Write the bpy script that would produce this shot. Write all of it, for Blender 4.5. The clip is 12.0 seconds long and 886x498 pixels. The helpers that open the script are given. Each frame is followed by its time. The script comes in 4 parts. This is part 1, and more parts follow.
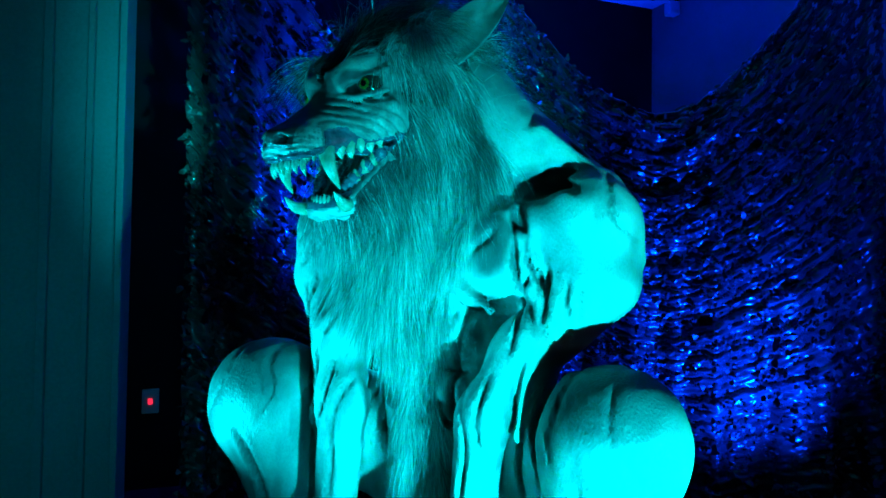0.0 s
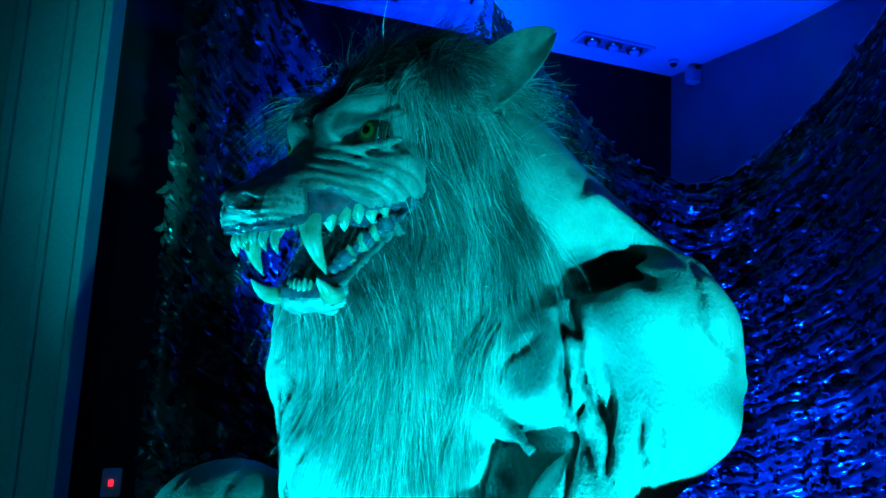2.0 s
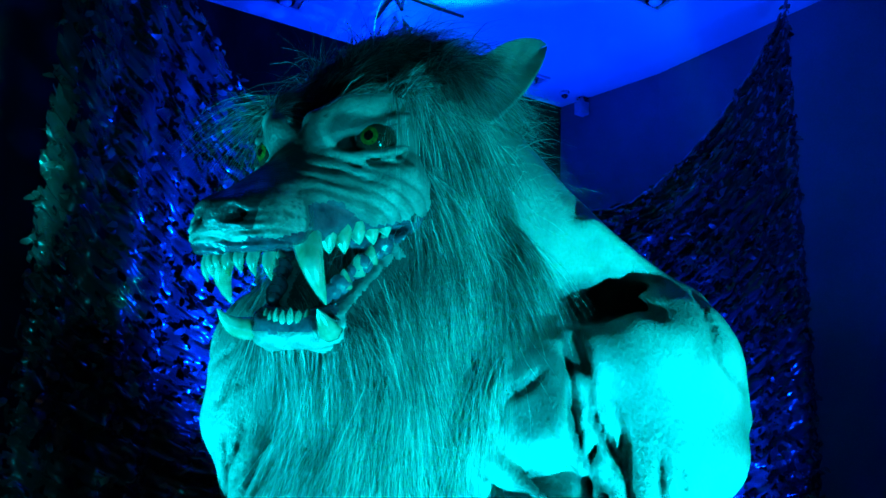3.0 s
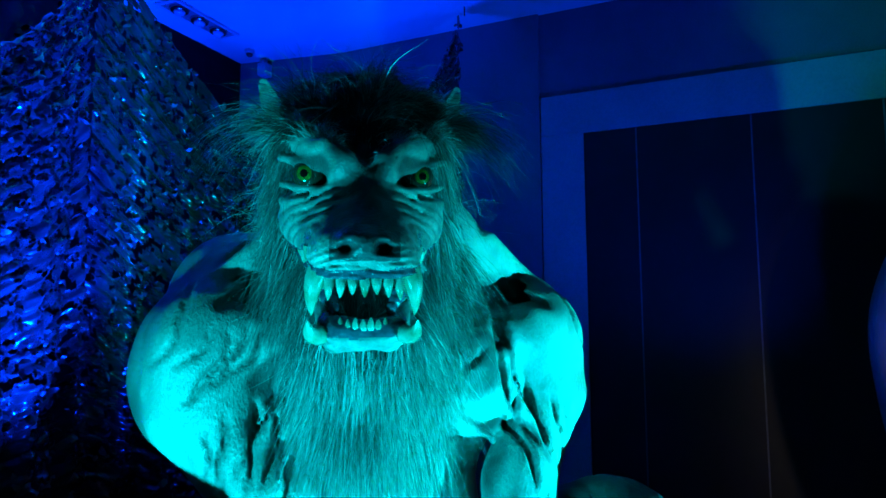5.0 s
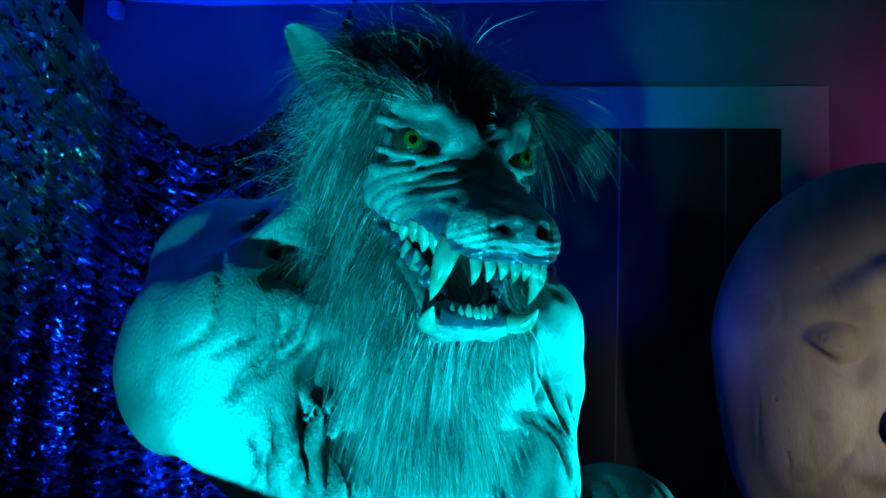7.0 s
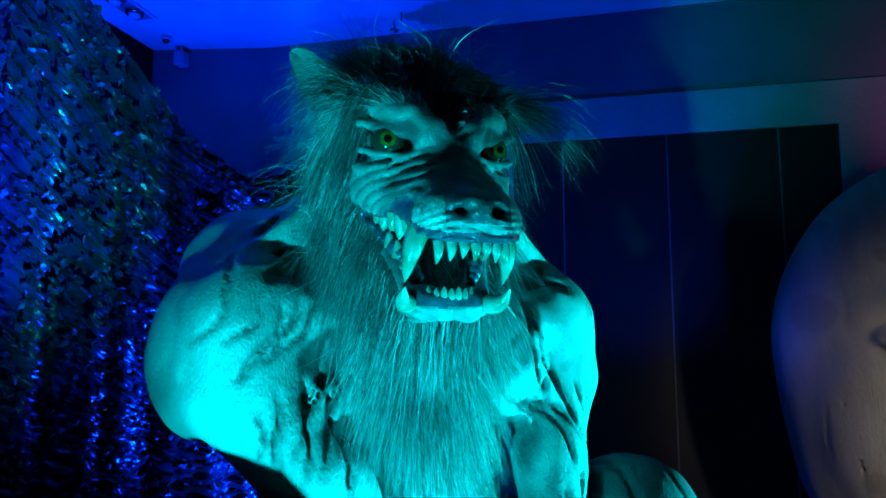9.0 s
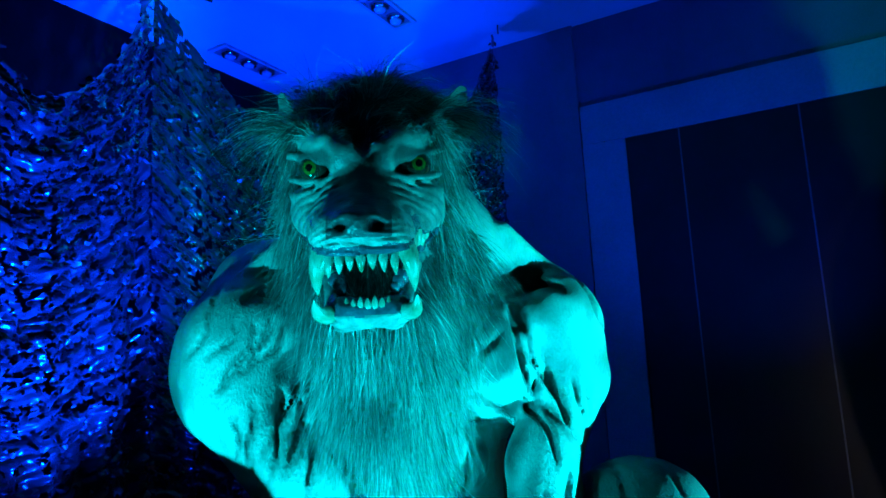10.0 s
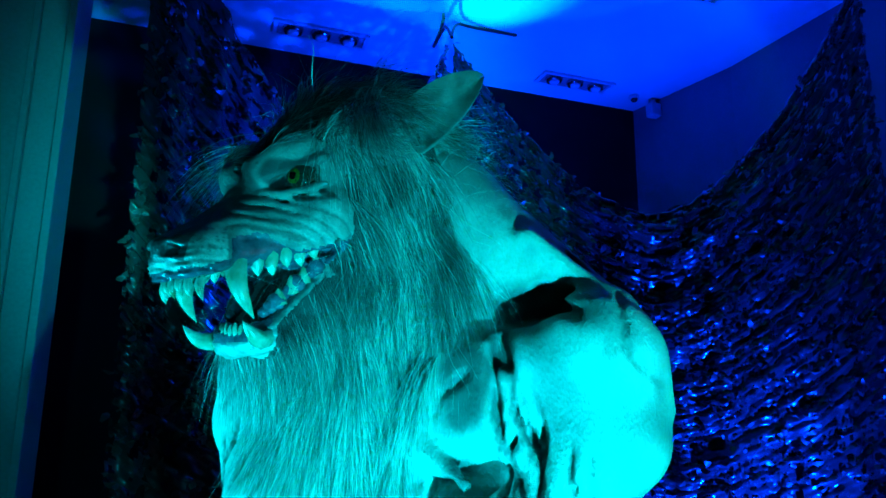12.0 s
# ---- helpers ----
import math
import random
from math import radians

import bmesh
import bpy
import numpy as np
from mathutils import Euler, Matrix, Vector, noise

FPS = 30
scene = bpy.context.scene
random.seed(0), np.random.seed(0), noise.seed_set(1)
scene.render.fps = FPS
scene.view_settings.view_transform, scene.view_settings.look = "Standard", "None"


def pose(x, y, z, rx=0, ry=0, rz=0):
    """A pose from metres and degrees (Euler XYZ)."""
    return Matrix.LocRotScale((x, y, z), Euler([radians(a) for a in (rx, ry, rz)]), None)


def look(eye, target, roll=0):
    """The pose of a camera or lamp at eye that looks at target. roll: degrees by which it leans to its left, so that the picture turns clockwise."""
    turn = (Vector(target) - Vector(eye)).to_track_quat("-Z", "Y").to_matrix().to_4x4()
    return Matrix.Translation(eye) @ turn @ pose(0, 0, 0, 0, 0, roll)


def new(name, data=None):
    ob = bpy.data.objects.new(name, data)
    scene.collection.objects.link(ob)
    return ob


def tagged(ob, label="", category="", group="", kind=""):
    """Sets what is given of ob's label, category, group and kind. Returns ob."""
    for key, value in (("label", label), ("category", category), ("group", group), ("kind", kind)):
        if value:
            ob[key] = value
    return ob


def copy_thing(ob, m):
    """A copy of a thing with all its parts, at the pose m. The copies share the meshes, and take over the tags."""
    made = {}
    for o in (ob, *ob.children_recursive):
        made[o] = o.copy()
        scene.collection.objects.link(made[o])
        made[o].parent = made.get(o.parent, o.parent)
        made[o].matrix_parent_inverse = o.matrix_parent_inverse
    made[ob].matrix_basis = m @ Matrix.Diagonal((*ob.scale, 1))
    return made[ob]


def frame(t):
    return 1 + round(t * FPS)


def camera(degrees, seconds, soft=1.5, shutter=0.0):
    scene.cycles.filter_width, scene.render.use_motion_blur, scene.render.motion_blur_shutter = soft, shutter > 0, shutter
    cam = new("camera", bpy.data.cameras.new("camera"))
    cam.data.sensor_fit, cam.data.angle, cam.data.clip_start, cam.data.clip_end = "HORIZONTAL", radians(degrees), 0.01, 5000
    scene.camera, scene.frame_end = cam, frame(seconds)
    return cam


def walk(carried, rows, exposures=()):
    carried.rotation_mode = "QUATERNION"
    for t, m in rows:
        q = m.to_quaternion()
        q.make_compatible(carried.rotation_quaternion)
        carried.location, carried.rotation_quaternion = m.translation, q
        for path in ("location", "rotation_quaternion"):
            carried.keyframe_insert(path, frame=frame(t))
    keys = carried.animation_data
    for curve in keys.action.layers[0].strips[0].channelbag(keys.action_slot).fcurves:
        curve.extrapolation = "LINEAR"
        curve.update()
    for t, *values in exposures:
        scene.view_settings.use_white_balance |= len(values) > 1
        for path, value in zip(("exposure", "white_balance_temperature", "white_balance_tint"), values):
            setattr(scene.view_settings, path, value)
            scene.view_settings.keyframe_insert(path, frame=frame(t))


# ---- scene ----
cam = camera(71.6, 12.0)

PATH = [
    (0, (-0.474, 0.18, 1.602), (0.163, 2.075, 1.657), 0.7),
    (0.5, (-0.461, 0.261, 1.645), (0.177, 2.148, 1.824), 0.2),
    (1, (-0.451, 0.327, 1.669), (0.183, 2.214, 1.861), 1.1),
    (1.5, (-0.409, 0.44, 1.685), (0.207, 2.33, 1.908), 1.4),
    (2, (-0.396, 0.546, 1.692), (0.231, 2.429, 1.94), 2.8),
    (2.5, (-0.427, 0.62, 1.688), (0.317, 2.459, 1.94), 3.8),
    (3, (-0.532, 0.735, 1.708), (0.462, 2.439, 2.036), 2.2),
    (3.5, (-0.727, 0.801, 1.71), (0.577, 2.279, 2.046), 1.3),
    (3.7, (-0.807, 0.791, 1.717), (0.585, 2.19, 2.044), 1.4),
    (5.3, (-1.164, 1.126, 1.776), (0.715, 1.787, 1.957), -0.6),
    (5.5, (-1.166, 1.187, 1.771), (0.741, 1.76, 1.96), -0.7),
    (6, (-1.188, 1.334, 1.779), (0.772, 1.691, 1.955), 0.1),
    (6.5, (-1.194, 1.429, 1.775), (0.781, 1.695, 1.939), 1.8),
    (7, (-1.193, 1.487, 1.766), (0.787, 1.726, 1.92), 2.2),
    (9, (-1.237, 1.336, 1.704), (0.697, 1.792, 1.934), 0.2),
    (9.5, (-1.187, 1.105, 1.69), (0.665, 1.82, 1.927), -0.8),
    (10, (-1.136, 0.922, 1.685), (0.59, 1.894, 1.963), -3.1),
    (10.5, (-0.937, 0.816, 1.647), (0.63, 2.009, 1.998), -3.0),
    (11, (-0.705, 0.701, 1.687), (0.642, 2.134, 2.052), -3.2),
    (11.5, (-0.469, 0.581, 1.701), (0.484, 2.289, 2.118), -1.5),
    (12, (-0.318, 0.493, 1.692), (0.349, 2.341, 2.063), 0.4),
]
walk(cam, [(t, look(e, g, r)) for t, e, g, r in PATH])

# ---- light ----
world = bpy.data.worlds.new("world")
scene.world = world
world.use_nodes = True
world.node_tree.nodes["Background"].inputs[0].default_value = (0.0, 0.02, 0.1, 1)
world.node_tree.nodes["Background"].inputs[1].default_value = 0.02


def lamp(name, kind, m, colour, power, size=0.1, cone=60, blend=0.3):
    d = bpy.data.lights.new(name, kind)
    d.color, d.energy = colour, power
    if kind == "SPOT":
        d.spot_size, d.spot_blend, d.shadow_soft_size = radians(cone), blend, size
    elif kind == "POINT":
        d.shadow_soft_size = size
    else:
        d.size = size
    o = new(name, d)
    o.matrix_world = m
    return o


# cyan uplight in front of the figure, blue floodlights behind it, warm and pink spots of the next exhibit
lamp("cyan_spot", "SPOT", look((0.1, 0.0, 0.72), (0.1, 1.5, 1.42)), (0.0, 0.82, 1.0), 850, 0.03, 45, 0.95)
lamp("cyan_wash", "SPOT", look((-0.3, -1.2, 0.7), (-1.7, 3.1, 1.9)), (0.0, 0.68, 1.0), 85, 0.05, 56, 1.0)
lamp("cyan_side_spot", "SPOT", look((-1.3, 1.72, 0.9), (-0.12, 1.62, 1.78)), (0.0, 0.82, 1.0), 250, 0.03, 54, 0.8)
lamp("blue_flood", "SPOT", look((0.55, 2.55, 0.5), (0.36, 3.75, 2.2)), (0.0, 0.03, 1.0), 4400, 0.05, 52, 0.9)
lamp("blue_flood_low", "SPOT", look((2.2, 2.25, 0.4), (2.25, 3.15, 1.25)), (0.0, 0.03, 1.0), 1200, 0.05, 84, 1.0)
lamp("blue_ceiling_flood", "SPOT", look((1.8, 4.25, 1.0), (1.6, 3.8, 4.05)), (0.0, 0.03, 1.0), 950, 0.1, 84, 0.8)
# no such lamp known: fill light added to brighten the right wall
lamp("blue_wall_fill", "SPOT", look((1.3, 0.1, 0.4), (3.4, 1.7, 3.4)), (0.0, 0.05, 1.0), 420, 0.1, 58, 1.0)
# no fitting known: spot added behind the net for the cyan ceiling wedge
lamp("added_ceiling_beam", "SPOT", look((0.95, 4.75, 2.9), (1.28, 3.7, 4.05)), (0.0, 0.8, 1.0), 240, 0.02, 34, 1.0)
lamp("warm_spot", "SPOT", look((0.2, -1.3, 1.4), (2.6, -0.95, 1.15)), (1.0, 0.88, 0.74), 190, 0.12, 62, 1.0)
lamp("pink_spot", "SPOT", look((1.6, -2.8, 2.0), (3.3, -1.6, 2.9)), (1.0, 0.14, 0.6), 130, 0.05, 40, 0.9)


# ---- materials ----
def material(name, base, rough=0.6, metal=0.0, scale=8.0, var=0.35, dark=None, bump=0.2, bump_scale=60.0, stretch=(1, 1, 1), coat=0.0, spec=0.5, island=0.0, emit=None, power=0.0, paint=None):
    """Two scales of noise colour the surface; a finer one roughens it."""
    m = bpy.data.materials.new(name)
    m.use_nodes = True
    nt = m.node_tree
    n, lk = nt.nodes, nt.links
    b = n["Principled BSDF"]
    b.inputs["Roughness"].default_value = rough
    b.inputs["Metallic"].default_value = metal
    b.inputs["Coat Weight"].default_value = coat
    b.inputs["Specular IOR Level"].default_value = spec
    tc = n.new("ShaderNodeTexCoord")
    mp = n.new("ShaderNodeMapping")
    mp.inputs["Scale"].default_value = stretch
    lk.new(tc.outputs["Object"], mp.inputs["Vector"])
    n1 = n.new("ShaderNodeTexNoise")
    n1.inputs["Scale"].default_value = scale
    n1.inputs["Detail"].default_value = 6
    lk.new(mp.outputs[0], n1.inputs["Vector"])
    ramp = n.new("ShaderNodeValToRGB")
    ramp.color_ramp.elements[0].position, ramp.color_ramp.elements[1].position = 0.3, 0.7
    lo = dark or tuple(c * (1 - var) for c in base)
    ramp.color_ramp.elements[0].color, ramp.color_ramp.elements[1].color = (*lo, 1), (*base, 1)
    lk.new(n1.outputs[0], ramp.inputs[0])
    col = ramp.outputs[0]
    n2 = n.new("ShaderNodeTexNoise")
    n2.inputs["Scale"].default_value = bump_scale
    n2.inputs["Detail"].default_value = 4
    lk.new(mp.outputs[0], n2.inputs["Vector"])
    mix = n.new("ShaderNodeMixRGB")
    mix.blend_type = "MULTIPLY"
    mix.inputs[0].default_value = 0.35
    lk.new(col, mix.inputs[1])
    lk.new(n2.outputs[0], mix.inputs[2])
    col = mix.outputs[0]
    if island:
        geo = n.new("ShaderNodeNewGeometry")
        hsv = n.new("ShaderNodeHueSaturation")
        mr = n.new("ShaderNodeMapRange")
        mr.inputs[3].default_value, mr.inputs[4].default_value = 1 - island, 1 + island
        lk.new(geo.outputs["Random Per Island"], mr.inputs[0])
        lk.new(mr.outputs[0], hsv.inputs["Value"])
        lk.new(col, hsv.inputs["Color"])
        col = hsv.outputs[0]
    if paint:
        # per-vertex dark tint: airbrushed paint, wood stains and painted shade
        at = n.new("ShaderNodeAttribute")
        at.attribute_name = "paint_and_shade"
        over = n.new("ShaderNodeMixRGB")
        lk.new(at.outputs["Fac"], over.inputs[0])
        lk.new(col, over.inputs[1])
        over.inputs[2].default_value = (*paint, 1)
        col = over.outputs[0]
    lk.new(col, b.inputs["Base Color"])
    if bump:
        bp = n.new("ShaderNodeBump")
        bp.inputs["Strength"].default_value = bump
        bp.inputs["Distance"].default_value = 0.004
        lk.new(n2.outputs[0], bp.inputs["Height"])
        lk.new(bp.outputs[0], b.inputs["Normal"])
    if emit:
        b.inputs["Emission Color"].default_value = (*emit, 1)
        b.inputs["Emission Strength"].default_value = power
    return m


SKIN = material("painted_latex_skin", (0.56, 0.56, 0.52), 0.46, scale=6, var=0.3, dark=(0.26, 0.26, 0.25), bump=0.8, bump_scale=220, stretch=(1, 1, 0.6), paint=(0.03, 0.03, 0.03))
CREASE = material("dark_airbrushed_crease", (0.07, 0.07, 0.07), 0.6, scale=14, bump=0.4, bump_scale=150)
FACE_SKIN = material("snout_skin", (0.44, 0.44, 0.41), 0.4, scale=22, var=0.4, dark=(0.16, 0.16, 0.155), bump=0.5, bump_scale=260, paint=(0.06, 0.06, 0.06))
BRIDGE = material("dark_nose_bridge", (0.07, 0.075, 0.08), 0.4, scale=30, bump=0.5, bump_scale=240)
FUR = material("grey_fur", (0.6, 0.6, 0.57), 0.38, scale=9, dark=(0.26, 0.26, 0.25), bump=0, island=0.55)
DARK_FUR = material("dark_fur", (0.17, 0.165, 0.155), 0.42, scale=9, dark=(0.04, 0.04, 0.04), bump=0, island=0.6)
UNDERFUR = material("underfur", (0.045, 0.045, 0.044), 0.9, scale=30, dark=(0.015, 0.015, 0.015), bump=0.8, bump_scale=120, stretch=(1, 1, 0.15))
TOOTH = material("yellowed_tooth", (0.4, 0.39, 0.33), 0.2, scale=28, dark=(0.15, 0.14, 0.07), bump=0.1, bump_scale=120, coat=0.6)
GUM = material("wet_gum", (0.16, 0.1, 0.14), 0.18, scale=35, dark=(0.05, 0.03, 0.05), bump=0.9, bump_scale=90, coat=0.9)
NOSE = material("nose_leather", (0.06, 0.065, 0.07), 0.3, scale=50, bump=0.6, bump_scale=200, coat=0.3)
SCLERA = material("dark_eye", (0.03, 0.03, 0.02), 0.06, bump=0, coat=1.0)
IRIS = material("green_iris", (0.06, 0.14, 0.02), 0.08, scale=160, dark=(0.02, 0.05, 0.008), bump=0, coat=1.0)
PUPIL = material("pupil", (0.004, 0.004, 0.004), 0.05, bump=0, coat=1.0)
NET = material("camouflage_fabric", (0.085, 0.09, 0.07), 0.4, scale=4, dark=(0.03, 0.034, 0.022), bump=0.35, bump_scale=90, island=0.5)
SHINY = material("coated_net_fabric", (0.05, 0.052, 0.045), 0.19, scale=6, dark=(0.015, 0.016, 0.015), bump=0.25, bump_scale=30, spec=1.0, island=0.4)
CEIL = material("white_ceiling_paint", (0.78, 0.78, 0.78), 0.7, scale=1.5, var=0.08, bump=0.1, bump_scale=120)
WALLP = material("grey_wall_paint", (0.22, 0.22, 0.235), 0.6, scale=2, var=0.2, bump=0.15, bump_scale=90)
BLACKP = material("black_wall_paint", (0.012, 0.011, 0.011), 0.85, spec=0.15, scale=2, var=0.4, bump=0.2, bump_scale=80)
NAVY = material("dark_upper_wall_paint", (0.15, 0.16, 0.2), 0.6, scale=2.5, var=0.25, bump=0.15, bump_scale=90)
TRIM = material("light_trim_paint", (0.36, 0.37, 0.39), 0.45, scale=3, var=0.15, bump=0.08, bump_scale=60)
PANEL = material("black_panel_laminate", (0.016, 0.016, 0.016), 0.45, scale=3, var=0.4, bump=0.05, bump_scale=40)
LINE = material("grey_batten", (0.16, 0.17, 0.2), 0.5, scale=10, bump=0)
CASING = material("painted_casing", (0.3, 0.32, 0.34), 0.5, scale=2.5, var=0.15, bump=0.1, bump_scale=70)
CARPET = material("dark_floor", (0.05, 0.05, 0.05), 0.9, scale=6, bump=0.5, bump_scale=300)
PLASTIC = material("white_plastic", (0.6, 0.6, 0.62), 0.4, scale=20, var=0.1, bump=0)
BLACK = material("black_plastic", (0.012, 0.012, 0.012), 0.4, bump=0)
CHROME = material("lamp_reflector", (0.7, 0.7, 0.7), 0.15, metal=1.0, bump=0)
GLASS_OFF = material("frosted_bulb", (0.75, 0.78, 0.8), 0.2, bump=0, coat=0.5)
LED = material("red_indicator", (0.4, 0.01, 0.02), 0.3, bump=0, emit=(1, 0.02, 0.06), power=1.5)
WOOD = material("weathered_carved_wood", (0.36, 0.33, 0.28), 0.65, scale=5, dark=(0.22, 0.2, 0.17), bump=0.9, bump_scale=60, stretch=(1, 1.6, 0.4), paint=(0.12, 0.1, 0.08))
ROCK = material("plinth_rock", (0.1, 0.1, 0.095), 0.85, scale=4, bump=0.9, bump_scale=25)


# ---- mesh helpers ----
def part(name, bm, mat, parent=None, label="", smooth=False):
    me = bpy.data.meshes.new(name)
    bm.to_mesh(me)
    bm.free()
    for p in me.polygons:
        p.use_smooth = smooth
    me.materials.append(mat)
    o = new(name, me)
    o.parent = parent
    if label:
        o["label"] = label
    return o


def empty(name, at, label, category, group="", kind=""):
    o = new(name)
    o.location = at
    return tagged(o, label, category, group, kind)


def box(bm, lo, hi, bevel=0.0):
    g = bmesh.ops.create_cube(bm, size=1)["verts"]
    for v in g:
        v.co = Vector([(lo[i] + hi[i]) / 2 + v.co[i] * (hi[i] - lo[i]) for i in range(3)])
    if bevel:
        bmesh.ops.bevel(bm, geom=list({e for v in g for e in v.link_edges}), offset=bevel, segments=2, affect="EDGES", profile=0.5)
    return bm


def boxed(lo, hi, bevel=0.0):
    return box(bmesh.new(), lo, hi, bevel)


def disc(bm, r1, r2, depth, m, seg=24):
    bmesh.ops.create_cone(bm, cap_ends=True, segments=seg, radius1=r1, radius2=r2, depth=depth, matrix=m)
    return bm


def structure(name, bm, mat, label, smooth=False):
    return tagged(part(name, bm, mat, None, "", smooth), label, name.split("_")[0], kind="structure")


# ---- distance-field modelling ----
class Field:
    """A solid on a grid, grown from smooth blobs and limbs and cut by grooves."""

    def __init__(self, lo, hi, h):
        self.lo, self.h = np.array(lo, float), h
        self.n = np.ceil((np.array(hi) - self.lo) / h).astype(int) + 1
        self.d = np.full(self.n, 0.2, np.float32)

    def part_of(self, lo, hi):
        a = np.clip(((np.array(lo) - self.lo) / self.h).astype(int), 0, self.n)
        b = np.clip(((np.array(hi) - self.lo) / self.h).astype(int) + 2, 0, self.n)
        s = tuple(slice(i, j) for i, j in zip(a, b))
        g = [(self.lo[i] + self.h * np.arange(a[i], b[i])).astype(np.float32) for i in range(3)]
        return s, np.meshgrid(*g, indexing="ij", sparse=True)

    def mix(self, s, e, k, carve=False):
        if carve:
            e = -e
            q = np.clip(0.5 - 0.5 * (e - self.d[s]) / k, 0, 1)
            self.d[s] = self.d[s] * q + e * (1 - q) + k * q * (1 - q)
        else:
            q = np.clip(0.5 + 0.5 * (self.d[s] - e) / k, 0, 1)
            self.d[s] = self.d[s] * (1 - q) + e * q - k * q * (1 - q)

    def blob(self, c, r, k=0.04, carve=False, lean=0.0, turn=0.0):
        """Ellipsoid; lean turns it about the second axis and turn about the third, in degrees."""
        pad = max(r) + k + 0.05
        s, (x, y, z) = self.part_of([c[i] - pad for i in range(3)], [c[i] + pad for i in range(3)])
        x, y, z = x - c[0], y - c[1], z - c[2]
        a, b = radians(lean), radians(turn)
        x, y = x * math.cos(b) + y * math.sin(b), y * math.cos(b) - x * math.sin(b)
        x, z = x * math.cos(a) - z * math.sin(a), z * math.cos(a) + x * math.sin(a)
        q = np.sqrt((x / r[0]) ** 2 + (y / r[1]) ** 2 + (z / r[2]) ** 2) + 1e-6
        g = np.sqrt((x / r[0] ** 2) ** 2 + (y / r[1] ** 2) ** 2 + (z / r[2] ** 2) ** 2) + 1e-6
        self.mix(s, q * (q - 1) / g, k, carve)

    def limb(self, a, b, ra, rb, k=0.03, carve=False, flat=(1, 1, 1)):
        a, b = np.array(a, float), np.array(b, float)
        pad = max(ra, rb) * max(1 / f for f in flat) + k + 0.05
        s, (x, y, z) = self.part_of(np.minimum(a, b) - pad, np.maximum(a, b) + pad)
        v = b - a
        t = np.clip(((x - a[0]) * v[0] + (y - a[1]) * v[1] + (z - a[2]) * v[2]) / (v @ v), 0, 1)
        e = np.sqrt(((x - a[0] - t * v[0]) * flat[0]) ** 2 + ((y - a[1] - t * v[1]) * flat[1]) ** 2 + ((z - a[2] - t * v[2]) * flat[2]) ** 2)
        self.mix(s, e - (ra + (rb - ra) * t), k, carve)

    def both(self, how, *args, side=0, **kw):
        """The same form on both sides of the plane where the coordinate 'side' is 0."""
        def flip(p):
            return tuple(-v if i == side else v for i, v in enumerate(p))
        if how == "blob":
            c, r = args
            self.blob(c, r, **kw)
            if "turn" in kw:
                kw["turn"] = -kw["turn"]
            if "lean" in kw and side == 0:
                kw["lean"] = -kw["lean"]
            self.blob(flip(c), r, **kw)
        else:
            a, b, ra, rb = args
            self.limb(a, b, ra, rb, **kw)
            self.limb(flip(a), flip(b), ra, rb, **kw)

    def grid(self):
        g = [(self.lo[i] + self.h * np.arange(self.n[i])).astype(np.float32) for i in range(3)]
        return np.meshgrid(*g, indexing="ij", sparse=True)

    def surface(self):
        """Surface nets: vertices and quads of the zero level."""
        d = self.d
        ins = d < 0
        cnt = np.zeros(np.array(d.shape) - 1, np.int8)
        acc = np.zeros((*cnt.shape, 3), np.float32)
        def sl(o):
            return tuple(slice(o[i], d.shape[i] - 1 + o[i]) for i in range(3))
        for ax in range(3):
            for o1 in (0, 1):
                for o2 in (0, 1):
                    o = [0, 0, 0]
                    o[(ax + 1) % 3], o[(ax + 2) % 3] = o1, o2
                    p = list(o)
                    p[ax] = 1
                    A, B = d[sl(o)], d[sl(p)]
                    c = (A < 0) != (B < 0)
                    t = np.where(c, A / np.where(c, A - B, 1), 0)
                    cnt += c
                    acc[..., ax] += t
                    acc[..., (ax + 1) % 3] += c * o1
                    acc[..., (ax + 2) % 3] += c * o2
        on = cnt > 0
        idx = np.full(cnt.shape, -1, np.int64)
        idx[on] = np.arange(on.sum())
        base = np.argwhere(on)
        v = self.lo + self.h * (base + acc[on] / cnt[on][:, None])
        quads = []
        for ax in range(3):
            b, c = (ax + 1) % 3, (ax + 2) % 3
            lo = [slice(None)] * 3
            hi = [slice(None)] * 3
            lo[ax], hi[ax] = slice(0, -1), slice(1, None)
            A, B = ins[tuple(lo)], ins[tuple(hi)]
            e = np.argwhere(A != B)
            e = e[(e[:, b] > 0) & (e[:, c] > 0) & (e[:, b] < d.shape[b] - 1) & (e[:, c] < d.shape[c] - 1)]
            up = A[tuple(e.T)]
            def at(db, dc):
                q = e.copy()
                q[:, b] -= db
                q[:, c] -= dc
                return idx[tuple(q.T)]
            f = np.stack([at(1, 1), at(0, 1), at(0, 0), at(1, 0)], 1)
            f[~up] = f[~up][:, ::-1]
            quads.append(f)
        return v, np.concatenate(quads)


def normals_of(v, f):
    n = np.cross(v[f[:, 2]] - v[f[:, 0]], v[f[:, 3]] - v[f[:, 1]])
    out = np.zeros_like(v)
    for i in range(4):
        np.add.at(out, f[:, i], n)
    return out / (np.linalg.norm(out, axis=1, keepdims=True) + 1e-12)


def wob(p, s, seed=0.0):
    """Cheap smooth noise in -1..1 of points p, with features of about s metres."""
    x, y, z = (p[..., i] / s * 2 for i in range(3))
    return (np.sin(x + 1.7 * np.sin(y * 0.9 + seed) + seed) + np.sin(y * 1.1 + 1.5 * np.sin(z * 1.2 + 2 * seed)) + np.sin(z * 0.9 + 1.6 * np.sin(x * 1.05 - seed))) / 3


